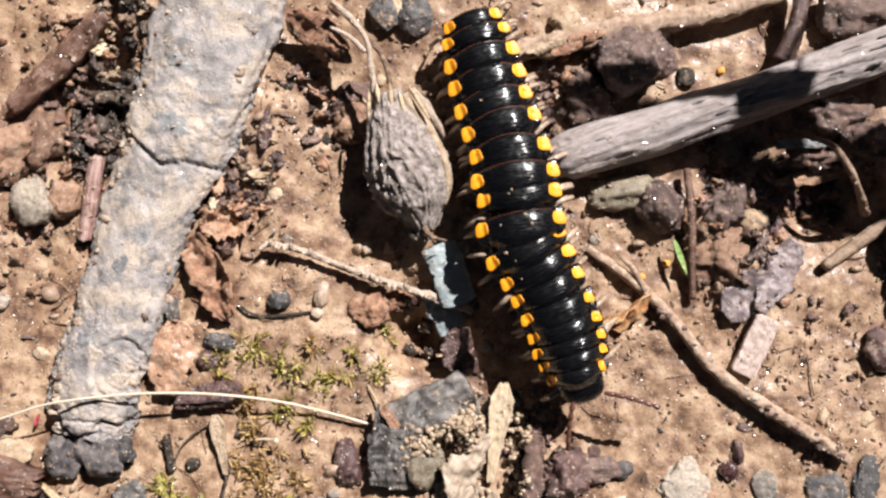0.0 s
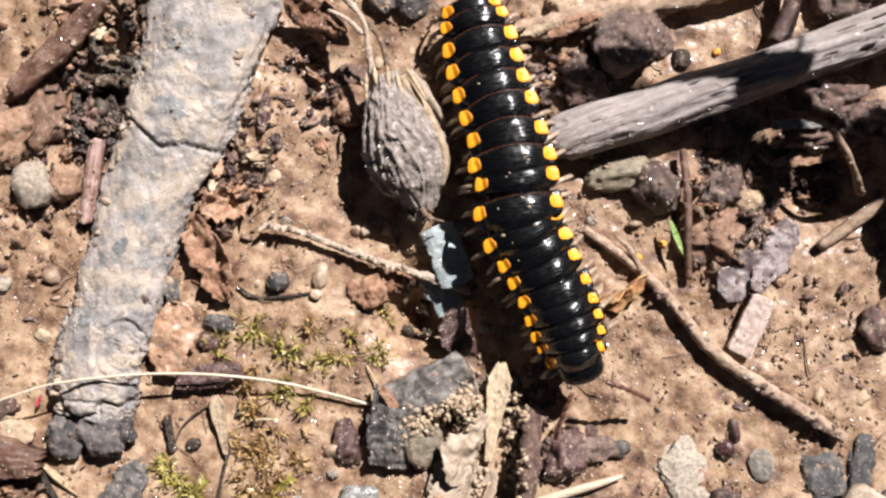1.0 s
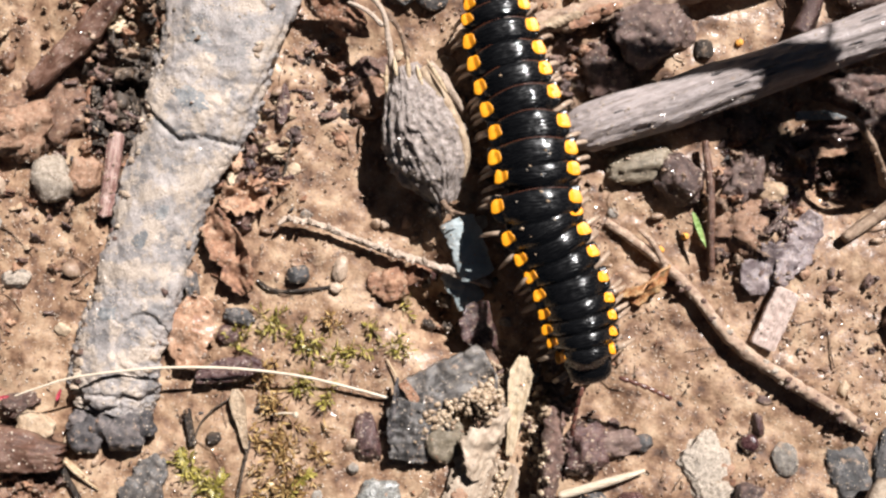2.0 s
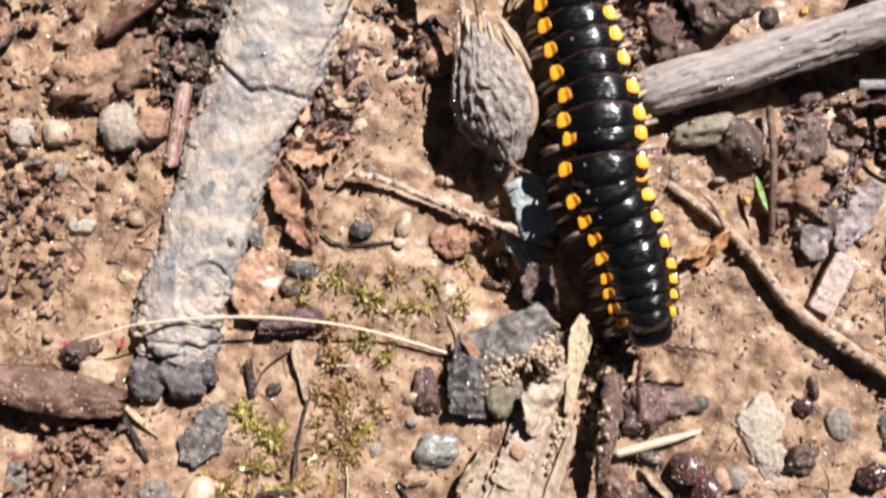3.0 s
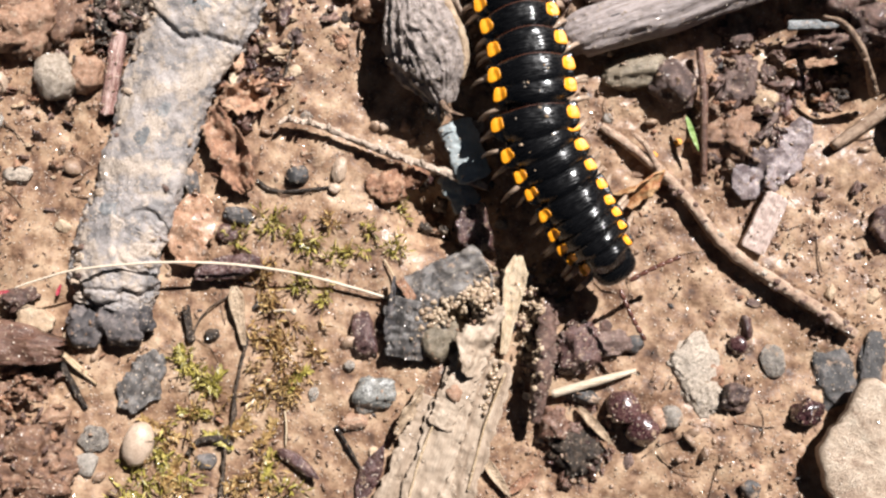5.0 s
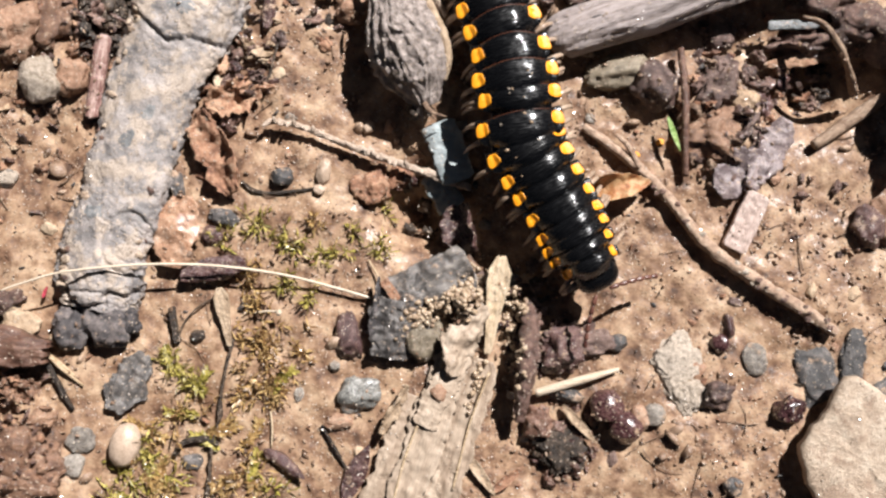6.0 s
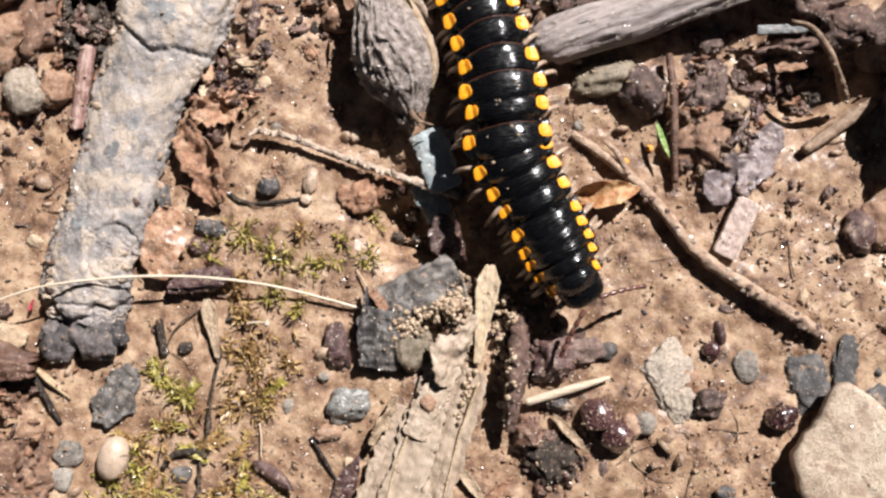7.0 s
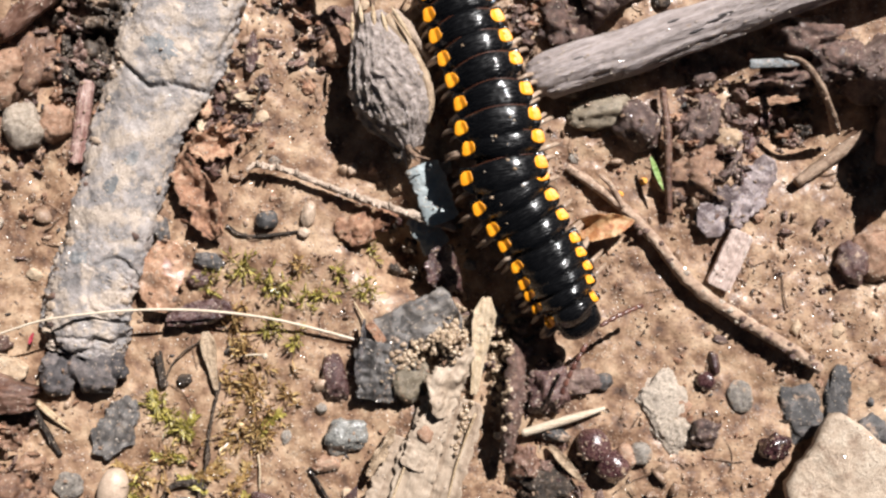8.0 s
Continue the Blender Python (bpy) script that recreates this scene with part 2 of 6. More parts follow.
OLIVE = earthy("olive_grey_stone", [(0.0935, 0.0718, 0.045), (0.187, 0.152, 0.105), (0.272, 0.222, 0.158)], 1.0, (0.35, 0.7), 0.25, dirt=0.2, coat=0.2)
GREENLEAF = earthy("fresh_green_leaf", [(0.161, 0.26, 0.065), (0.31, 0.42, 0.143), (0.575, 0.58, 0.39)], 1.0, (0.3, 0.5), 0.05)
MOSS = earthy("green_moss", [(0.121, 0.099, 0.0188), (0.283, 0.239, 0.047), (0.455, 0.369, 0.111)], 0.8, (0.25, 0.55), 0.0, island=True, coat=0.3)
DRYMOSS = earthy("olive_brown_moss", [(0.15, 0.0769, 0.0306), (0.333, 0.205, 0.0765), (0.483, 0.339, 0.148)], 0.8, (0.25, 0.55), 0.0, island=True, coat=0.3)
WETFLAKE = earthy("wet_translucent_flake", [(0.26, 0.13, 0.075), (0.42, 0.26, 0.17), (0.52, 0.4, 0.32)], 1.4, (0.06, 0.25), 0.14, coat=1.0, coat_rough=0.06)
WHITE = earthy("bleached_stalk", [(0.44, 0.34, 0.24), (0.66, 0.57, 0.45)], 0.8, (0.4, 0.7), 0.1, stretch=(0.3, 2, 2))
ORANGESPECK = earthy("orange_speck", [(0.6, 0.25, 0.03), (0.75, 0.35, 0.06)], 0.4, (0.5, 0.8), 0.1)
RED = earthy("crimson_shred", [(0.25, 0.015, 0.03), (0.45, 0.05, 0.08)], 0.5, (0.4, 0.7), 0.05)
SHELL = earthy("black_shell", [(0.0018, 0.0018, 0.002), (0.0045, 0.0045, 0.005)], 0.9, (0.2, 0.34), 0.06, 0.1, specular=0.28, grain=0.2, stretch=(0.3, 1.8, 1.0), fineness=2.6, wet=True, coat=0.6, coat_rough=0.075)
SEAM = earthy("reddish_brown_seam", [(0.05, 0.014, 0.006), (0.12, 0.036, 0.016)], 0.5, (0.3, 0.5), 0.0)
YELLOW = earthy("amber_yellow_spot", [(0.78, 0.27, 0.006), (0.88, 0.36, 0.014)], 0.6, (0.3, 0.5), 0.05, 0.15, grain=0.12)
LEGSKIN = earthy("pale_brown_leg", [(0.24, 0.165, 0.115), (0.43, 0.325, 0.24)], 0.6, (0.2, 0.45), 0.0)
FEELER = earthy("dark_red_feeler", [(0.05, 0.018, 0.014), (0.16, 0.07, 0.05)], 0.4, (0.15, 0.4), 0.0)

# ---- the soil ----


def ground_sheet():
    def axis(lo, hi, step):
        inner = list(np.arange(lo, hi + step / 2, step))
        out = [lo - d for d in (60000, 20000, 6000, 1500, 400, 120, 40, 15, 5, 1.5)]
        return out + inner + [hi + d for d in (1.5, 5, 15, 40, 120, 400, 1500, 6000, 20000, 60000)]
    xs, ys = axis(-66, 64, 0.27), axis(-56, 38, 0.27)
    verts, faces = [], []
    for y in ys:
        for x in xs:
            near = abs(x) < 90 and abs(y) < 90
            z = soil(x, y) if near else 0.0
            if near:
                z += skin(x, y)
            verts.append((x * MM, y * MM, z * MM))
    w = len(xs)
    for j in range(len(ys) - 1):
        for i in range(w - 1):
            a = j * w + i
            faces.append((a, a + 1, a + w + 1, a + w))
    me = bpy.data.meshes.new("ground")
    me.from_pydata(verts, [], faces)
    me.polygons.foreach_set("use_smooth", [True] * len(faces))
    me.materials.append(MUD)
    tagged(new("ground", me), "bare damp tan-brown mud, crumbly and sunlit", "ground", kind="structure")


ground_sheet()


# ---- builders ----
def rock_mesh(name, lx, ly, lz, material, seed=0, rough=0.12, cuts=7, power=2.4, level=3):
    """A worn stone: a squarish ellipsoid, cut by a few planes, with a lumpy skin; its base is at z = -0.35 lz."""
    rng = random.Random(seed)
    bm = bmesh.new()
    bmesh.ops.create_icosphere(bm, subdivisions=level, radius=1.0)
    planes = []
    for _ in range(cuts):
        v = Vector((rng.gauss(0, 1), rng.gauss(0, 1), rng.gauss(0, 0.8))).normalized()
        planes.append((v, rng.uniform(0.72, 0.93)))
    for v in bm.verts:
        p = v.co.copy()
        k = (abs(p.x) ** power + abs(p.y) ** power + abs(p.z) ** power) ** (-1 / power)
        p *= k
        for q, d in planes:
            over = p.dot(q) - d
            if over > 0:
                p -= q * over * 0.92
        p *= 1 + rough * fbm(p.x * 1.6 + seed, p.y * 1.6, p.z * 1.6, 4) + 0.35 * rough * fbm(p.x * 6 + seed, p.y * 6, p.z * 6, 3)
        v.co = (p.x * lx / 2, p.y * ly / 2, p.z * lz / 2)
    return mesh_of(name, bm, material)


STONE_SEED = [10]


def stone(x, y, lx, ly, lz, rz, material, label, name="pebble", category="pebble", lift=0.17, rough=0.2, cuts=9, power=2.4, tilt=(0, 0), group="", level=3):
    STONE_SEED[0] += 1
    level = max(level, 4) if max(lx, ly) > 3.5 else level
    ob = new(name, rock_mesh(name, lx, ly, lz, material, STONE_SEED[0], rough, cuts, power, level))
    ob.matrix_world = pose(x * MM, y * MM, (soil(x, y) + lz * lift) * MM, tilt[0], tilt[1], rz)
    return tagged(ob, label, category, group)


def curve_points(pts, steps):
    """Catmull-Rom through rows of numbers."""
    p = [np.array(q, float) for q in pts]
    p = [2 * p[0] - p[1]] + p + [2 * p[-1] - p[-2]]
    out = []
    for i in range(1, len(p) - 2):
        for s in range(steps):
            t = s / steps
            a, b, c, d = p[i - 1:i + 3]
            out.append(0.5 * (2 * b + (c - a) * t + (2 * a - 5 * b + 4 * c - d) * t * t + (3 * b - a - 3 * c + d) * t ** 3))
    out.append(p[-2])
    return out


def tube(pts, sides=12, steps=8, flat=1.0, lump=0.1, grain=2.0, seed=0, ridges=0, ridge=0.0, bm=None):
    """A tube through rows x, y, z, radius; flat squeezes its height; lump roughens it."""
    bm = bm or bmesh.new()
    rows = curve_points(pts, steps)
    rings_ = []
    along = 0.0
    for i, q in enumerate(rows):
        c, r = Vector(q[:3]), max(0.01, q[3])
        nxt, prv = Vector(rows[min(i + 1, len(rows) - 1)][:3]), Vector(rows[max(i - 1, 0)][:3])
        t = (nxt - prv).normalized()
        along += (c - prv).length
        side = t.cross(Vector((0, 0, 1)))
        side = side.normalized() if side.length > 0.05 else Vector((1, 0, 0))
        up = side.cross(t).normalized()
        ring = []
        for k in range(sides):
            a = 2 * math.pi * k / sides
            n = fbm(along / grain * 0.35 + seed * 3.7, math.cos(a) * 1.2 + seed, math.sin(a) * 1.2, 4)
            rr = r * (1 + lump * n + ridge * math.cos(ridges * a + along * 0.15))
            ring.append(bm.verts.new(c + side * (math.cos(a) * rr) + up * (math.sin(a) * rr * flat)))
        rings_.append(ring)
    for a, b in zip(rings_, rings_[1:]):
        for k in range(sides):
            bm.faces.new((a[k], a[(k + 1) % sides], b[(k + 1) % sides], b[k]))
    for ring in (rings_[0], rings_[-1]):
        mid = bm.verts.new(sum((v.co for v in ring), Vector()) / sides)
        for k in range(sides):
            bm.faces.new((ring[k], ring[(k + 1) % sides], mid))
    return bm


def stick(name, material, label, category, pts, sides=12, steps=8, flat=1.0, lump=0.12, grain=2.0, seed=0, ridges=0, ridge=0.0, on_soil=True):
    """A stick whose rows give x, y, height of its axis over the soil, and radius."""
    rows = [(x, y, z + (soil(x, y) if on_soil else 0), r) for x, y, z, r in pts]
    ox, oy, oz = rows[0][:3]
    bm = tube([(x - ox, y - oy, z - oz, r) for x, y, z, r in rows], sides, steps, flat, lump, grain, seed, ridges, ridge)
    return thing(name, bm, material, label, category, ox, oy, oz)


def flake_bm(length, width, thick=0.25, curl=0.0, bend=0.0, shape="chip", seed=0, ragged=0.08, crumple=0.15, nu=40, nv=16):
    """A thin piece along x: curl rolls it about its length, bend arches it along, ragged eats its edge (mm-free factors, degrees)."""
    rng = random.Random(seed)
    top, low = [], []
    bm = bmesh.new()
    for i in range(nu + 1):
        u = i / nu
        if shape == "leaf":
            w = math.sin(math.pi * min(1, max(0.0, u)) ** 0.8) ** 0.8 + 0.02
        elif shape == "chip":
            w = min(1, 9 * u + 0.72, 9 * (1 - u) + 0.6)
        elif shape == "splinter":
            w = min(1, 1.25 - u) * min(1, 0.4 + 4 * u)
        else:
            w = (0.25 + 0.75 * math.sin(math.pi * (0.08 + 0.84 * u)))
        rt, rl = [], []
        for j in range(nv + 1):
            v = 2 * j / nv - 1
            e = 1 + ragged * (1.8 * fbm(u * 4 + seed, (1 if v > 0 else -1) * 3.1, seed * 0.7, 2) + 1.2 * fbm(u * 17 + seed, (1 if v > 0 else -1) * 5.1, seed, 3))
            s = v * w * width / 2 * e
            x = (u - 0.5) * length * (1 + ragged * 0.8 * fbm(v * 2.5, seed * 1.3 + (4 if u > 0.5 else 0), 0.3, 3) * abs(2 * u - 1))
            z = crumple * width * 0.4 * fbm(x * 0.45 + seed, s * 0.5, seed * 2.1, 3) + 0.14 * thick ** 0.5 * fbm(x * 1.5 + seed, s * 1.7, seed, 3)
            if curl:
                a = radians(curl) * s / (width / 2)
                rr = width / 2 / radians(abs(curl))
                s, z = math.sin(abs(a)) * rr * (1 if s > 0 else -1), z + (1 - math.cos(a)) * rr * (1 if curl > 0 else -1)
            if bend:
                a = radians(bend) * (u - 0.5)
                rr = length / radians(abs(bend))
                x, z = math.sin(a) * rr * (1 if bend > 0 else 1) * (1 if bend > 0 else -1), z + (1 - math.cos(a)) * rr * (1 if bend > 0 else -1)
            rt.append(bm.verts.new((x, s, z + thick / 2)))
            rl.append(bm.verts.new((x, s, z - thick / 2)))
        top.append(rt)
        low.append(rl)
    for i in range(nu):
        for j in range(nv):
            bm.faces.new((top[i][j], top[i + 1][j], top[i + 1][j + 1], top[i][j + 1]))
            bm.faces.new((low[i][j], low[i][j + 1], low[i + 1][j + 1], low[i + 1][j]))
        for j in (0, nv):
            bm.faces.new((top[i][j], top[i + 1][j], low[i + 1][j], low[i][j]))
    for i in (0, nu):
        for j in range(nv):
            bm.faces.new((top[i][j], top[i][j + 1], low[i][j + 1], low[i][j]))
    return bm


def flake(name, material, label, category, x, y, z, length, width, rz, thick=0.25, curl=0.0, bend=0.0, shape="chip", seed=0, ragged=0.08, crumple=0.15, rx=0, ry=0, group=""):
    bm = flake_bm(length, width, thick, curl, bend, shape, seed, ragged, crumple)
    return thing(name, bm, material, label, category, x, y, soil(x, y) + z, rx, ry, rz, group)


# ---- the big pieces of wood ----
def weathered_log():
    log = base("weathered_log", "thick grey weathered log with dirty cracked bark and a charred end", "log", -31.3, 14.7)
    ox, oy = log.matrix_world.translation.x / MM, log.matrix_world.translation.y / MM
    pts = [(-23.5, 38.3, 1.7, 7.0), (-25.7, 31.9, 1.7, 6.9), (-29.0, 21.0, 1.6, 6.6), (-31.3, 14.7, 1.6, 6.1), (-34.5, 7.0, 1.5, 5.0),
           (-37.9, -5.0, 1.4, 4.75), (-39.8, -10.1, 1.4, 4.9), (-40.5, -16.1, 1.3, 4.7), (-41.0, -18.6, 1.2, 4.0)]
    bm = tube([(x - ox, y - oy, z, r) for x, y, z, r in pts], 132, 36, 0.46, 0.11, 2.6, 3)
    # loose upper bark layer that ends in a crack, a round knot near the end, and pits
    crack = [Vector(p) for p in ((-37.1, 16.3), (-35.7, 14.8), (-34.3, 13.5), (-32.3, 11.7), (-29.9, 12.1), (-26.7, 11.4), (-24.6, 11.5))]

    def crack_distance(x, y):
        """Distance to the crack, and how far above it the point lies."""
        p, best = Vector((x, y)), (99.0, 0.0)
        for a, b in zip(crack, crack[1:]):
            d = b - a
            k = max(0.0, min(1.0, (p - a).dot(d) / d.length_squared))
            away = p - (a + d * k)
            if away.length < best[0]:
                best = (away.length, d.x * away.y - d.y * away.x)
        return best
    kx, ky = -37.0, -11.1
    for v in bm.verts:
        x, y = v.co.x + ox, v.co.y + oy
        if v.co.z > 0.4:
            near, above = crack_distance(x, y)
            rough_edge = 0.22 * fbm(x * 1.3, y * 1.3, 6.0, 3)
            v.co.z += 0.32 * math.exp(-(max(0.0, near) / 5.0) ** 2) * (above + rough_edge > 0)
            v.co.z -= 0.5 * math.exp(-((near + rough_edge) / 0.2) ** 2)
            v.co.z += 0.26 * fbm(x * 0.3, y * 0.3, 2.0, 3) + 0.09 * fbm(x * 1.2, y * 0.9, 5.0, 5) + 0.05 * fbm(x * 3.0, y * 2.0, 12.0, 3)
            # dried plates of bark with fine joints, more broken along the flanks
            d1, d2 = noise.voronoi(Vector((x * 0.3 + 0.4 * fbm(x * 0.6, y * 0.6, 1.0, 2), y * 0.22 + 0.4 * fbm(x * 0.6, y * 0.6, 5.0, 2), 0.5)))[0][:2]
            v.co.z -= 0.13 * math.exp(-((d2 - d1) / 0.035) ** 2)
            low = y + 17.4 - 0.8 * math.sin(x * 0.8) + fbm(x * 0.6, y * 0.6, 8.0, 3)
            v.co.z -= 0.8 * math.exp(-(low / 0.35) ** 2) + 0.5 / (1 + math.exp(max(-40, min(40, low * 5))))
            # the knot: a smooth disc in a split ring
            d = math.hypot((x - kx) / 2.8, (y - ky) / 3.5) + 0.1 * fbm(x * 0.7, y * 0.7, 3.0, 3)
            v.co.z += 0.28 * math.exp(-((d - 1.16) / 0.12) ** 2) * (0.6 + fbm(x * 0.5, y * 0.5, 1.0, 2)) - 0.34 * math.exp(-((d - 1.0) / 0.05) ** 2) - 0.12 * math.exp(-((d - 0.62) / 0.04) ** 2)
            # ragged cross splits between the knot and the burnt end
            for level in (-15.4, -16.6):
                v.co.z -= 0.4 * math.exp(-((y - level - 0.9 * fbm(x * 0.5, level, 2.0, 4)) / 0.16) ** 2) * max(0.0, 0.4 + fbm(x * 0.35, level, 6.0, 2))
    for v in bm.verts:
        flank = max(0.0, min(1.0, (3.4 - v.co.z) / 2.0))
        x, y = v.co.x * 1.3, v.co.y * 1.3
        v.co.x += 0.55 * flank * fbm(x, y, v.co.z + 4.0, 4)
        v.co.z += 0.4 * flank * fbm(x * 1.4, y * 1.4, 11.0, 3)
    bark_tree = bvhtree.BVHTree.FromBMesh(bm)
    part("bark", bm, BARK, log)
    rng = random.Random(31)
    lumps = [rock_mesh("crust_lump", 1.5, 1.2, 0.8, PALESTONE if k % 3 else CLOD, 900 + k, 0.5, 5, level=2) for k in range(6)]
    for k in range(90):
        u = rng.uniform(0.6, 6.9)
        p, q = pts[int(u)], pts[int(u) + 1]
        x, y, z, r = (lerp(p[c], q[c], u - int(u)) for c in range(4))
        side = -1 if rng.random() < 0.7 else 1
        off, s_ = rng.uniform(0.8, 1.0), rng.uniform(0.4, 1.1)
        ob = new("crust_lump", lumps[k % 6])
        ob.parent = log
        ob.matrix_local = pose((x - ox + side * r * off) * MM, (y - oy + side * r * off * 0.3) * MM, (z + 0.46 * r * math.sqrt(1 - off * off)) * MM, rng.uniform(0, 360), rng.uniform(0, 360), 0) @ Matrix.Diagonal((s_, s_, s_, 1))
    for k, (x, y, s) in enumerate([(-43.8, -21.0, 3.8), (-39.6, -20.4, 4.8), (-41.7, -19.6, 3.4), (-37.6, -20.0, 3.2), (-44.6, -19.4, 2.6)]):
        me = rock_mesh("charred_end", s * 1.1, s * 1.1, s * 0.8, CHAR, 40 + k, 0.22, 6, level=4)
        ob = new("charred_end", me)
        ob.parent = log
        ob.location = ((x - ox) * MM, (y - oy) * MM, 1.2 * MM)
        tagged(ob, "blackened crumbling end lump")
    # thin lichen films that follow the bark
    for x, y, size, turn in [(-31.0, 16.1, 1.7, 20), (-40.8, -7.4, 1.1, 50), (-30.4, 23.0, 1.3, 70), (-37.0, 0.7, 1.0, 30), (-34.6, 3.6, 0.9, 80)]:
        bm = bmesh.new()
        loops = []
        for j in range(5):
            loop = []
            for k in range(26):
                g = 2 * math.pi * k / 26
                r = size * j / 4 * (1 + 0.45 * fbm(math.cos(g) * 1.5 + x, math.sin(g) * 1.5, y, 4)) * (1 + 0.25 * math.cos(2 * g + turn))
                px, py = x - ox + r * math.cos(g), y - oy + r * math.sin(g)
                up = bark_tree.ray_cast(Vector((px, py, 20)), Vector((0, 0, -1)))[0]
                loop.append(bm.verts.new((px, py, up.z + (0.035 if j < 4 else -0.03))))
            loops.append(loop)
        for p, q in zip(loops, loops[1:]):
            for k in range(26):
                bm.faces.new((p[k], p[(k + 1) % 26], q[(k + 1) % 26], q[k]))
        bmesh.ops.remove_doubles(bm, verts=bm.verts, dist=0.001)
        part("lichen_patch", bm, LICHEN, log, "dark blue-grey lichen stain")


weathered_log()


def grey_branch():
    br = base("grey_branch", "smooth silver-grey weathered branch lying across the soil", "branch", 12.2, 12.7, 0, 18.5)
    ox, oy = br.matrix_world.translation.x / MM, br.matrix_world.translation.y / MM
    pts = [(10.7, 11.6, 2.2, 1.5), (12.0, 12.5, 2.6, 2.5), (15.7, 13.9, 2.9, 2.75), (21.3, 15.3, 3.2, 2.75), (26.0, 16.9, 3.6, 2.65),
           (30.3, 18.3, 3.9, 2.45), (36.5, 20.5, 4.3, 2.4), (42.3, 22.5, 4.7, 2.4), (48.4, 24.7, 5.0, 2.4), (66.1, 30.9, 5.6, 2.5)]
    ca, sa = math.cos(radians(18.5)), math.sin(radians(18.5))
    bm = tube([((x - ox) * ca + (y - oy) * sa, (y - oy) * ca - (x - ox) * sa, z, r) for x, y, z, r in pts], 64, 24, 0.92, 0.14, 5.0, 8)
    for v in bm.verts:
        v.co.z += 0.24 * fbm(v.co.x * 0.2, v.co.y * 2.2, v.co.z * 0.4, 4) + 0.12 * fbm(v.co.x * 0.7, v.co.y * 4, 3.0, 3)
    part("shaft", bm, GREYWOOD, br)
    x, y = 1.6, -2.2
    bm = flake_bm(3.2, 1.6, 0.3, 20, 0, "splinter", 5, 0.15, 0.3)
    ob = part("splintered_end", bm, TAN, br, "frayed tan splinter at the broken end")
    ob.matrix_local = pose(x * MM, y * MM, 1.6 * MM, 0, 15, -38)
    rng = random.Random(4)
    for k in range(16):
        x, y = rng.uniform(2, 38), rng.uniform(-1.7, 1.6)
        up = lerp(2.8, 4.9, x / 38) + 2.45 * 0.92 * math.sqrt(1 - (y / 2.7) ** 2) + 0.1
        bm = flake_bm(rng.uniform(0.8, 2.6), rng.uniform(0.12, 0.26), 0.3, 0, 0, "leaf", k, 0.1, 0, 8, 4)
        part("drying_crack", bm, CHAR, br).matrix_local = pose(x * MM, y * MM, up * MM, -20 * y, -6, 0)


grey_branch()


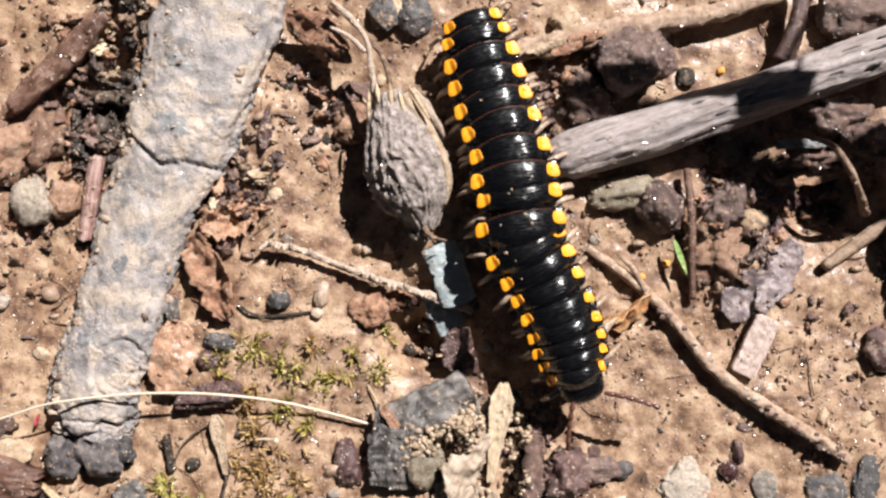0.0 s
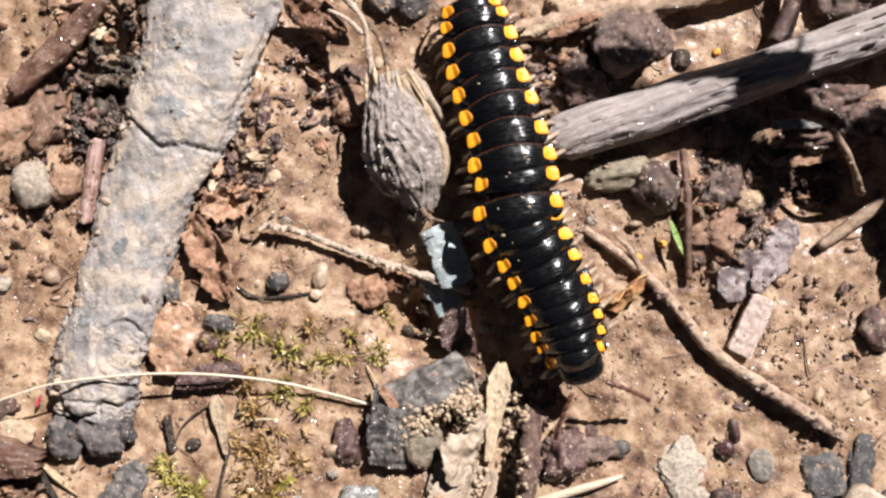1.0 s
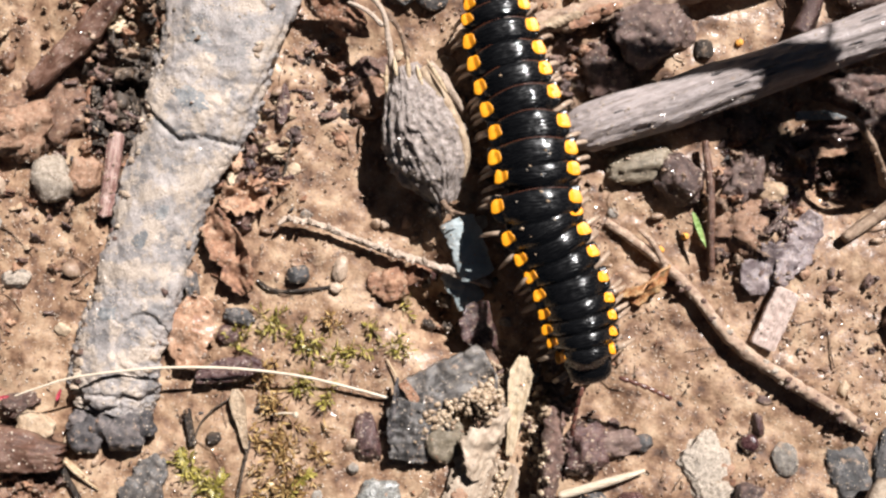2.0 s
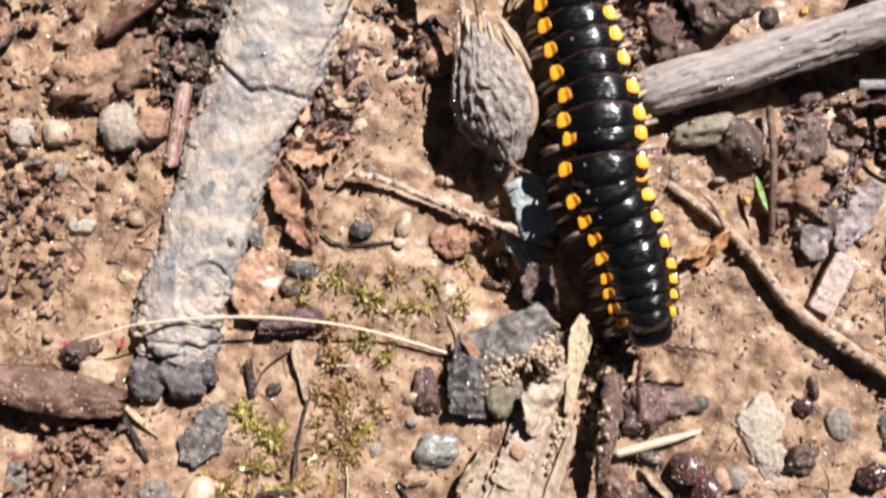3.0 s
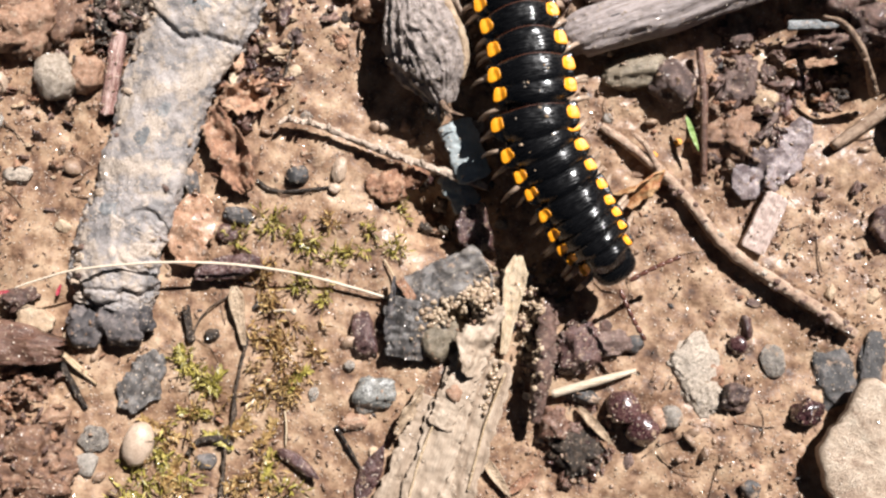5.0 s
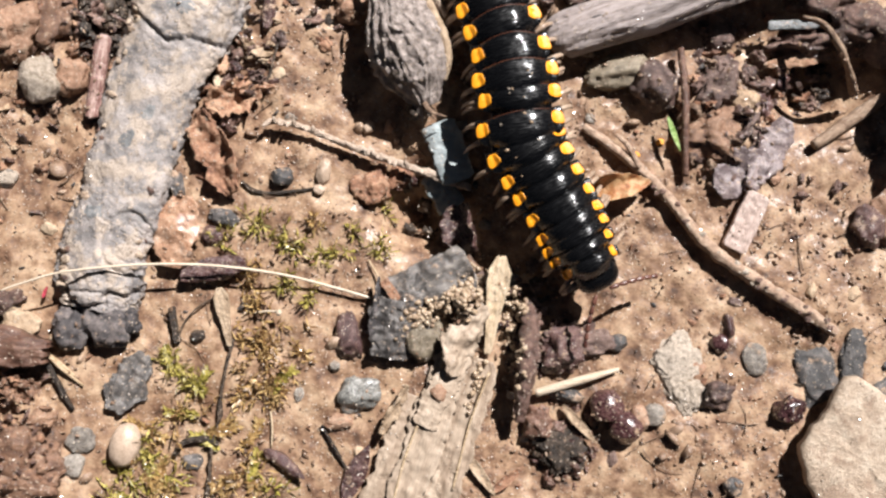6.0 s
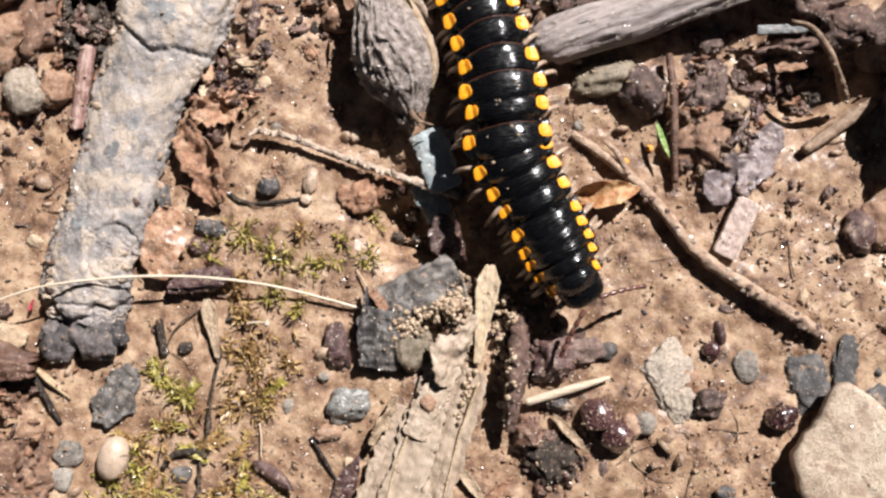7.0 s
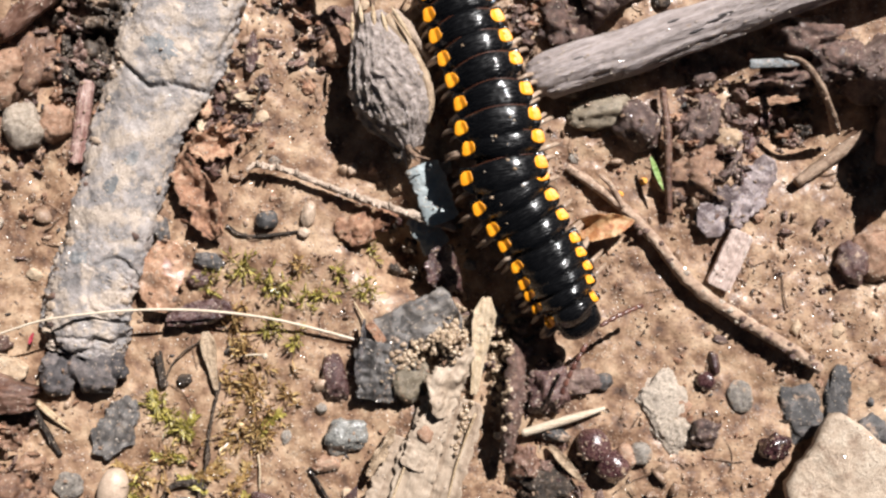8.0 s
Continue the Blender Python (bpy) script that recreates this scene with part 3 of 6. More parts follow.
def seed_pod():
    pod = base("seed_pod", "dry grey ribbed seed pod with a withered stalk", "seed pod", -5.4, 12.1, 0.0)
    ox, oy = pod.matrix_world.translation.x / MM, pod.matrix_world.translation.y / MM
    pod.matrix_world = pose(ox * MM, oy * MM, soil(ox, oy) * MM)
    ax, ay = -7.7, 19.5
    bx, by = -3.2, 4.7
    # body along the line from the stalk to the tip
    bm = bmesh.new()
    nu, sides = 90, 140
    a, b = Vector((ax - ox, ay - oy, 5.4)), Vector((bx - ox, by - oy, 2.9))
    SHAPE = (0.36, 0.5, 0.66, 0.81, 0.92, 0.985, 1.0, 0.95, 0.80, 0.52, 0.3)

    def girth(u):
        k = min(9.999, max(0.0, u * 10))
        return 4.2 * lerp(SHAPE[int(k)], SHAPE[int(k) + 1], k - int(k))
    t = (b - a).normalized()
    side = t.cross(Vector((0, 0, 1))).normalized()
    up = side.cross(t)
    rows = []
    for i in range(nu + 1):
        u = i / nu
        r = girth(u)
        row = []
        for k in range(sides):
            g = 2 * math.pi * k / sides
            ribs = abs(math.sin(8.5 * g + 3.4 * fbm(u * 3.0, math.cos(g) * 1.6, math.sin(g) * 1.6, 3)))
            rr = r * (1 + 0.12 * (1 - ribs) ** 2.2 + 0.05 * (1 - abs(math.sin(13 * g - 9 * u + 4 * fbm(u * 4, math.cos(g) * 2 + 5, math.sin(g) * 2, 3)))) ** 3 + 0.06 * fbm(u * 11, math.cos(g) * 4, math.sin(g) * 4, 4) - 0.02)
            if math.cos(g) > 0.93 and 0.1 < u < 0.95:
                rr *= 1.07
            row.append(bm.verts.new(a + (b - a) * u + side * (math.cos(g) * rr) + up * (math.sin(g) * rr * 0.9)))
        rows.append(row)
    for p, q in zip(rows, rows[1:]):
        for k in range(sides):
            bm.faces.new((p[k], p[(k + 1) % sides], q[(k + 1) % sides], q[k]))
    bm.faces.new(rows[0])
    bm.faces.new(rows[-1])
    part("husk", bm, PODSKIN, pod)
    # pale seam along the flank
    seam = []
    for i in range(9):
        u = 0.06 + 0.1 * i
        r = girth(u) * 1.02
        c = a + (b - a) * u - side * (r * 0.92) + up * (r * 0.32)
        seam.append((c.x, c.y, c.z, 0.72 - 0.04 * i))
    part("seam", tube(seam, 6, 5, 1, 0.3, 1, 2), TAN, pod, "pale tan split seam")
    # withered crown, stalk and side stalks
    crown = [(-8.6, 20.3, -8.3, 18.1), (-7.2, 20.3, -6.9, 17.5), (-6.2, 19.4, -5.5, 16.9), (-5.1, 20.0, -2.9, 16.3), (-9.4, 19.4, -9.4, 16.3)]
    for k, (x0, y0, x1, y1) in enumerate([(*p, ) for p in crown]):
        pts = [(x0 - ox, y0 - oy, 6.6, 0.06), ((x0 + x1) / 2 - ox, (y0 + y1) / 2 - oy, 6.9, 0.26), (x1 - ox, y1 - oy, 6.9, 0.1)]
        part("sepal", tube(pts, 6, 5, 0.5, 0.25, 1, k), STRAW, pod, "shrivelled straw-coloured sepal")
    for k, pts in enumerate([
            [(-8.6, 18.1, 5.8, 0.5), (-9.2, 22.1, 6.4, 0.33), (-9.7, 24.9, 6.6, 0.3), (-11.2, 27.1, 6.3, 0.36), (-13.5, 29.3, 5.8, 0.42)],
            [(-9.8, 23.7, 6.4, 0.25), (-11.8, 25.6, 5.8, 0.27), (-13.7, 26.5, 5.4, 0.22)],
            [(-7.2, 20.3, 5.6, 0.3), (-7.8, 22.8, 5.8, 0.3), (-9.4, 25.2, 6.2, 0.3)],
            [(-4.9, 19.8, 5.4, 0.5), (-3.2, 17.8, 5.0, 0.55), (-1.1, 14.7, 4.0, 0.35)]]):
        part("stalk", tube([(x - ox, y - oy, z, r) for x, y, z, r in pts], 8, 10, 0.9, 0.4, 0.6, k), PALETWIG if k != 2 else TWIG, pod, "thin withered stalk")
    rng = random.Random(12)
    for k in range(12):
        g = rng.uniform(-2.1, -0.7)
        x0, y0, l = -3.6 + rng.uniform(-1.1, 1.0), 5.2 + rng.uniform(-0.4, 0.5), rng.uniform(1.2, 3.0)
        z0 = 3.2 + rng.uniform(-0.6, 1.2)
        pts = [(x0 - ox, y0 - oy, z0, 0.34), (x0 - ox + 0.5 * l * math.cos(g), y0 - oy + 0.5 * l * math.sin(g), z0 - 0.2, 0.26), (x0 - ox + l * math.cos(g + 0.3), y0 - oy + l * math.sin(g + 0.3), z0 - 0.9, 0.06)]
        part("tip_fibre", tube(pts, 6, 5, 0.6, 0.3, 0.7, k), TWIG if k % 3 else PODSKIN, pod, "frayed brown fibre at the tip")
    tx, ty = -4.2, 4.3
    me = rock_mesh("tip", 3.0, 2.4, 2.2, PEAT, 77, 0.4, 5)
    ob = new("tip", me)
    ob.parent = pod
    ob.location = ((tx - ox) * MM, (ty - oy) * MM, 2.4 * MM)
    tagged(ob, "dark frayed tip")


seed_pod()

# ---- sticks, straws and stalks ----
def twig_with_buds():
    pts = [(-21.5, 3.1, 1.3, 0.31), (-18.1, 2.6, 1.5, 0.33), (-13.0, 0.6, 1.5, 0.36), (-9.3, -0.75, 1.7, 0.43), (-5.5, -1.95, 2.1, 0.40), (-1.7, -3.2, 2.6, 0.48), (1.8, -4.5, 2.6, 0.34)]
    twig = base("twig", "short knobbly pale-brown twig beside the pod", "twig", pts[3][0], pts[3][1])
    ox, oy = pts[3][:2]
    part("shaft", tube([(x - ox, y - oy, z + soil(x, y), r) for x, y, z, r in pts], 18, 30, 1, 0.55, 0.28, 5), PALETWIG, twig)
    rng = random.Random(9)
    for k in range(22):
        u = rng.uniform(0.02, 5.9)
        p, q = pts[int(u)], pts[int(u) + 1]
        x, y, z = (lerp(p[c], q[c], u - int(u)) for c in range(3))
        z += soil(x, y)
        sd = rng.choice((-1, 1))
        dx, dy = rng.uniform(-1, 0.3), 0.7 * sd
        l = rng.uniform(0.4, 1.0)
        part("bud_scale", tube([(x - ox, y - oy, z + 0.2, 0.3), (x - ox + dx * l * 0.6, y - oy + dy * l * 0.6, z + 0.5, 0.24), (x - ox + dx * l, y - oy + dy * l, z + 0.7, 0.08)], 6, 4, 1, 0.25, 1, k), PALETWIG, twig, "small pale bud scale")


twig_with_buds()
stick("dry_grass_stem", WHITE, "long thin pale grass stem bowed over the log", "grass stem",
      [(-50.3, -16.3, 5.0, 0.08), (-47.7, -15.4, 4.8, 0.11), (-43.3, -14.2, 4.5, 0.13), (-35.0, -13.4, 4.1, 0.15), (-27.1, -13.5, 3.0, 0.15), (-19.7, -14.5, 1.9, 0.15), (-13.4, -16.1, 1.0, 0.15), (-9.6, -17.2, 0.4, 0.16)], 8, 14, 1, 0.06, 2, 1)
def fallen_stick():
    pts = [(14.7, 2.6, 0.6, 0.45), (17.8, 0.4, 0.8, 0.55), (21.0, -2.2, 1.0, 0.6), (24.4, -5.6, 0.9, 0.62), (28.8, -11.0, 1.0, 0.7), (33.8, -14.7, 1.1, 0.74), (39.1, -18.0, 1.1, 0.7), (43.4, -20.9, 1.0, 0.6)]
    st = base("fallen_stick", "thin tan stick crusted with grit", "stick", pts[4][0], pts[4][1])
    ox, oy = pts[4][:2]
    part("shaft", tube([(x - ox, y - oy, z + soil(x, y), r) for x, y, z, r in pts], 18, 30, 1, 0.24, 0.5, 9), FALLEN, st)
    rng = random.Random(3)
    for k in range(26):
        u = rng.uniform(2.5, 6.95)
        p, q = pts[int(u)], pts[int(u) + 1]
        x, y, z, r = (lerp(p[c], q[c], u - int(u)) for c in range(4))
        s_ = rng.uniform(0.25, 0.7)
        ob = new("grit_crust", rock_mesh("grit_crust", s_ * 1.3, s_, s_ * 0.7, CLOD if k % 3 else SANDSTONE, 700 + k, 0.4, 4, level=2))
        ob.parent = st
        side = rng.uniform(-0.8, 0.5)
        ob.location = ((x - ox + side * 0.6) * MM, (y - oy + side * 0.7) * MM, (z + soil(x, y) + r * math.sqrt(1 - min(0.95, side * side * 0.8))) * MM)
    part("side_shoot", tube([(21.0, -2.2, 1.3, 0.4), (19.7, 0.2, 1.6, 0.3), (18.3, 1.6, 1.4, 0.2)], 8, 6, 1, 0.3, 0.8, 4), FALLEN, st).location = (-ox * MM, -oy * MM, 0)


fallen_stick()
stick("reddish_stalk", BROWNBARK, "thin reddish-brown dry stalk", "stalk",
      [(25.6, 11.4, 1.6, 0.42), (26.0, 6.4, 1.7, 0.48), (26.1, 1.9, 1.5, 0.45), (26.4, -3.1, 0.8, 0.4)], 10, 8, 1, 0.15, 1, 4)
stick("curved_stalk", TWIG, "curved dry brown stalk tip", "stalk",
      [(38.9, 14.6, 4.5, 0.2), (40.7, 13.6, 6.0, 0.36), (42.1, 11.2, 8.6, 0.4), (43.7, 8.9, 8.0, 0.36), (45.7, 6.6, 3.2, 0.55)], 10, 10, 1.3, 0.15, 1, 4)
stick("blunt_twig", TWIG, "short blunt brown twig half in the soil", "twig",
      [(41.2, 0.5, 1.0, 0.6), (44.2, 2.6, 1.2, 0.72), (47.4, 4.8, 1.2, 0.75), (49.4, 6.2, 0.8, 0.6)], 12, 8, 1, 0.15, 1.5, 4)
stick("bleached_stalk", WHITE, "short bleached white stalk fragment", "stalk",
      [(9.2, -27.9, 1.3, 0.5), (12.2, -27.0, 1.5, 0.5), (15.7, -26.0, 1.3, 0.44), (18.8, -25.2, 0.9, 0.2)], 10, 8, 0.9, 0.08, 2, 3)
stick("gritty_stick", CLOD, "dark upright soil-crusted stick end", "stick",
      [(8.3, -18.4, 2.0, 0.9), (8.4, -22.2, 3.4, 1.1), (7.8, -26.7, 3.6, 0.95), (7.3, -30.9, 2.6, 0.55)], 24, 22, 1, 0.5, 0.5, 6)
stick("black_root", PEAT, "thin black rootlet across the moss", "root",
      [(-25.5, -21.9, 0.5, 0.2), (-26.3, -25.8, 0.5, 0.17), (-26.8, -28.3, 0.4, 0.2), (-27.0, -30.9, 0.5, 0.26), (-28.0, -35.4, 0.5, 0.22), (-28.3, -41.2, 0.5, 0.22), (-28.6, -45.6, 0.4, 0.2)], 8, 20, 1, 1.0, 0.3, 6)
stick("black_root", PEAT, "short black rootlet looped in moss", "root",
      [(-32.3, -35.4, 0.4, 0.3), (-31.0, -33.8, 0.7, 0.35), (-28.7, -33.4, 0.7, 0.4), (-27.1, -34.1, 0.5, 0.35)], 8, 8, 1, 0.3, 0.8, 8)
def old_twig():
    pts = [(5.9, 24.2, 1.2, 1.2), (10.9, 25.4, 1.5, 1.3), (17.3, 26.8, 1.8, 1.3), (23.6, 27.8, 2.2, 1.15), (30.6, 29.2, 2.4, 1.0), (37.5, 31.4, 2.2, 0.9)]
    ox, oy = pts[2][:2]
    tw = base("old_twig", "pale flattened old twig beyond the rock, bark peeling", "twig", ox, oy)
    part("shaft", tube([(x - ox, y - oy, z + soil(x, y), r) for x, y, z, r in pts], 18, 14, 0.8, 0.35, 0.8, 12), FALLEN, tw)
    for k, (x, y, l, r) in enumerate([(9.7, 24.9, 5.0, 15), (14.4, 26.0, 4.2, 12), (25.5, 28.2, 5.0, 10), (12.2, 24.6, 3.6, 20)]):
        part("bark_strip", flake_bm(l, 1.3, 0.2, -40, 10, "other", 90 + k, 0.3, 0.5), RUST if k % 2 else TAN, tw, "peeling strip of bark").matrix_local = pose((x - ox) * MM, (y - oy) * MM, (soil(x, y) + 2.9) * MM, 0, 0, r)


old_twig()
stick("purple_stalk", WINE, "thick purplish stalk standing behind the branch", "stalk",
      [(36.3, 23.4, 1.5, 1.3), (37.2, 26.0, 2.4, 1.1), (37.8, 29.2, 3.2, 0.9), (38.3, 33.0, 3.6, 0.9)], 12, 8, 1, 0.12, 2, 3)
for k, pts in enumerate([
        [(-32.0, -22.3, 0.4, 0.12), (-31.0, -19.9, 0.6, 0.12), (-29.4, -18.2, 0.7, 0.11), (-27.7, -17.2, 0.5, 0.1)],
        [(-47.6, -23.1, 0.5, 0.3), (-45.6, -26.6, 0.6, 0.35), (-43.7, -30.1, 0.3, 0.25)],
        [(-15.3, -31.8, 0.4, 0.2), (-13.6, -34.6, 0.5, 0.22), (-12.3, -37.2, 0.3, 0.15)],
        [(34.8, 3.8, 0.8, 0.2), (34.7, 0.7, 0.8, 0.2), (34.3, -1.2, 0.3, 0.15)],
        # not a root: a dark strand drawn for a thin crack in the mud
        [(-24.7, -3.8, 0.3, 0.2), (-23.3, -4.8, 0.25, 0.24), (-21.4, -5.1, 0.3, 0.2), (-18.8, -4.9, 0.25, 0.22), (-15.7, -4.5, 0.25, 0.15)],
        [(-21.7, 7.7, 0.4, 0.15), (-21.1, 9.6, 0.5, 0.18), (-20.5, 12.1, 0.4, 0.12)]]):
    stick("rootlet", PEAT if k != 3 else WINE, "fine dark rootlet or crack line on the mud", "root", pts, 7, 7, 1, 0.3, 0.8, k)
for k, pts in enumerate([
        [(-47.4, -23.1, 0.9, 0.2), (-44.9, -25.3, 0.8, 0.22), (-42.5, -27.3, 0.4, 0.15)],
        [(-21.1, -30.2, 0.4, 0.12), (-20.9, -32.1, 0.5, 0.12), (-21.0, -34.4, 0.3, 0.1)],
        [(-10.0, -12.8, 0.3, 0.1), (-9.0, -14.4, 0.7, 0.12), (-8.4, -16.0, 0.8, 0.1)],
        [(-47.3, -23.4, 0.5, 0.25), (-45.4, -24.6, 0.6, 0.25), (-43.5, -26.2, 0.4, 0.2)]]):
    stick("straw_bit", STRAW, "fine pale straw fibre on the mud", "straw", pts, 6, 6, 1, 0.1, 1, k)
stick("white_sprout", WHITE, "tiny pale stem with a round white head", "sprout",
      [(-23.2, -18.9, 0.9, 0.1), (-21.5, -18.7, 1.4, 0.13), (-20.5, -18.7, 1.7, 0.15), (-20.1, -18.8, 1.8, 0.42), (-19.9, -18.8, 1.7, 0.3)], 8, 6, 1, 0.05, 1, 2)

# ---- flakes, leaves and chips ----
flake("brown_splinter", TAN, "flat tan splinter with a dark end", "splinter", -26.4, -19.4, 1.0, 6.8, 1.7, -80, 0.5, 10, 0, "splinter", 12, 0.05, 0.1, 0, 4)
flake("wood_chip", PALEWOOD, "pale tan split wood chip", "wood chip", 33.2, -8.3, 1.4, 7.0, 2.8, 66, 0.9, 0, 0, "chip", 3, 0.03, 0.04, 4, -5)
flake("leaf_scrap", GREYLEAF, "grey wet leaf scrap flecked with grit", "leaf scrap", 32.8, -2.6, 0.7, 7.4, 4.6, 40, 0.25, 14, 10, "other", 5, 0.25, 0.25, 4, -3)
flake("leaf_scrap", GREYLEAF, "purplish-grey torn dead leaf scrap", "leaf scrap", 35.9, -0.6, 0.9, 9.0, 4.0, 62, 0.25, -14, 8, "other", 8, 0.22, 0.25, 3, 3)
flake("green_leaflet", GREENLEAF, "tiny fresh green pointed leaflet", "leaflet", 24.7, 1.6, 2.3, 4.2, 0.6, -70, 0.2, 14, 0, "leaf", 3, 0.0, 0.0, 0, 0)
curled_leaf = flake("curled_leaf", AMBER, "amber curled dead leaf shred beside the stick", "leaf", 18.6, -4.7, 1.8, 7.8, 3.4, 30, 0.25, 60, -35, "leaf", 6, 0.12, 0.4, 58, -8)
def bluish_bark():
    ox, oy = -0.5, -1.7
    bark = base("bluish_bark", "smooth blue-grey bark strip, cracked across, mostly in shade", "bark strip", ox, oy)
    for x, y, z, l, w, r, seed in [(-0.7, -0.3, 1.6, 7.2, 4.2, -70, 9), (-1.5, -4.7, 2.2, 4.8, 3.4, -58, 12)]:
        part("strip", flake_bm(l, w, 1.1, -28, -8, "chip", seed, 0.1, 0.1), BLUEBARK, bark).matrix_local = pose((x - ox) * MM, (y - oy) * MM, (soil(x, y) + z) * MM, 0, 0, r)


bluish_bark()
flake("curled_husk", WINE, "dark wine-red curled husk, hollow and shiny", "husk", 1.3, -9.0, 3.2, 5.6, 6.4, -78, 0.35, 95, 0, "other", 4, 0.16, 0.25, 40, 8)
flake("pale_splinter", STRAW, "upright pale straw-coloured wood splinter", "splinter", 4.5, -17.9, 2.9, 11.4, 2.6, -98, 0.7, 20, 0, "splinter", 4, 0.06, 0.1, 0, 8)
def charred_bark():
    ox, oy = -4.9, -17.6
    bark = base("charred_bark", "dark grey charred bark broken in slabs and dusted with sand", "bark", ox, oy)
    for name, x, y, z, l, w, r, th, curl, shape, seed, rag in [
            ("slab", -3.0, -15.6, 1.7, 10.6, 5.4, 26, 1.5, -14, "chip", 14, 0.07), ("slab", -5.9, -17.9, 1.4, 7.6, 4.2, 34, 1.3, -8, "chip", 18, 0.1),
            ("chunk", -7.2, -20.6, 1.3, 6.8, 4.8, 78, 1.8, -15, "chip", 15, 0.2), ("edge_splinter", -9.0, -18.2, 1.8, 7.0, 1.2, 84, 0.9, 0, "splinter", 16, 0.12), ("chunk", -4.6, -20.9, 1.2, 4.0, 3.0, 20, 1.4, -10, "chip", 19, 0.2)]:
        bm = flake_bm(l, w, th, curl, -8, shape, seed, rag, 0.35)
        for v in bm.verts:
            v.co.z += 0.16 * fbm(v.co.x * 0.5, v.co.y * 2.6, seed, 4)
        part(name, bm, GREYBARK if name != "edge_splinter" else CHAR, bark).matrix_local = pose((x - ox) * MM, (y - oy) * MM, (soil(x, y) + z) * MM, 4, -4, r)


charred_bark()
flake("pink_chip", RUST, "small pinkish-brown chip on bark", "wood chip", -7.3, -16.2, 2.6, 2.8, 1.1, -55, 0.4, 0, 0, "chip", 17, 0.08, 0.1)
def rotten_leaf():
    leaf = base("rotten_leaf", "decayed tan leaf torn into veined strips on the mud", "leaf", -3.1, -32.6)
    ox, oy = leaf.matrix_world.translation.x / MM, leaf.matrix_world.translation.y / MM
    for k, (x, y, z, l, w, r, tilt) in enumerate([(-6.8, -35.2, 1.0, 14.5, 3.8, 68, 8), (-3.2, -32.5, 1.5, 20.0, 4.4, 70, -4), (0.6, -33.5, 1.2, 19.5, 3.8, 74, -9), (-3.9, -41.5, 0.9, 11.0, 6.2, 72, 3), (-1.8, -28.1, 1.9, 8.0, 3.2, 64, 5)]):
        bm = flake_bm(l, w, 0.3, -10, -8, "chip", 60 + k, 0.16, 0.16, 80, 18)
        for v in bm.verts:
            # parallel veins that wander a little, and torn notches along the edge
            v.co.z += 0.05 * abs(math.sin(v.co.y * 5 + 1.4 * fbm(v.co.x * 0.2, v.co.y * 0.3, k, 3))) + 0.06 * fbm(v.co.x * 0.8, v.co.y * 0.9, k * 3.0, 4)
            if abs(v.co.y) > w * 0.36:
                v.co.y *= 1 - 0.28 * max(0.0, fbm(v.co.x * 1.1, k * 7.0 + (1 if v.co.y > 0 else 4), 0.0, 4))
        part("blade_strip", bm, LEAFTAN, leaf).matrix_local = pose((x - ox) * MM, (y - oy) * MM, (soil(x, y) + z) * MM, tilt, 0, r)
    for k, pts in enumerate([[(-0.5, -22.3, 2.3, 0.14), (-2.7, -28.1, 1.9, 0.18), (-5.3, -34.5, 1.6, 0.17), (-7.2, -40.6, 1.4, 0.14)],
                             [(3.6, -25.5, 2.0, 0.14), (2.0, -31.3, 1.7, 0.14), (-0.5, -39.0, 1.5, 0.14)]]):
        part("vein", tube([(x - ox + 0.35 * math.sin(3 * n_ + k), y - oy, z, r) for n_, (x, y, z, r) in enumerate(pts)], 6, 10, 1, 0.5, 0.8, k), STRAW, leaf, "raised leaf vein")
    bm = flake_bm(9.0, 5.0, 0.3, -40, 20, "leaf", 22, 0.25, 0.4)
    x, y = 1.4, -21.8
    part("folded_tip", bm, LEAFTAN, leaf, "crumpled folded tip crusted with sand").matrix_local = pose((x - ox) * MM, (y - oy) * MM, (soil(x, y) + 2.4) * MM, 34, 4, 62)


rotten_leaf()
flake("leaf_edge", TAN, "ragged standing edge of a decayed leaf", "leaf", -6.9, -29.7, 1.7, 6.4, 1.5, 62, 0.3, 30, 10, "other", 23, 0.4, 0.5, 30, 0)
flake("rusty_bark", RUST, "rust-brown peeling bark flake", "bark flake", -27.4, -0.6, 1.3, 10.2, 4.6, -68, 0.4, 50, 25, "other", 31, 0.22, 0.5, 8, 0)
flake("rusty_bark", RUST, "crumpled brown bark flake beside the log", "bark flake", -25.6, 5.8, 1.4, 6.5, 4.2, 20, 0.4, 40, 20, "other", 33, 0.3, 0.8, 10, 10)
flake("reddish_shard", REDSHARD, "glossy reddish striped bark shard", "bark shard", -41.3, 8.2, 1.3, 9.6, 2.2, 82, 0.8, -60, 0, "chip", 35, 0.08, 0.2)
flake("wet_flake", WETFLAKE, "wet glistening translucent leaf remnant", "leaf", -31.9, -9.6, 1.7, 8.4, 5.4, 80, 0.4, -20, -16, "other", 37, 0.16, 0.22)
flake("brown_bark", WINE, "dark brown bark scrap under the stem", "bark scrap", -27.6, -13.9, 1.0, 7.6, 3.0, 12, 0.8, -30, 0, "other", 38, 0.12, 0.3)
flake("brown_strip", BROWNBARK, "long dark-brown bark strip", "bark strip", -44.6, 23.4, 2.6, 15.0, 3.2, 45, 0.9, -40, 0, "other", 41, 0.12, 0.3)
flake("curled_bark", RUST, "curved rust-brown bark rim", "bark flake", -15.0, 25.8, 3.4, 9.0, 5.0, -38, 0.4, -55, 30, "leaf", 43, 0.18, 0.5, 18, 0)
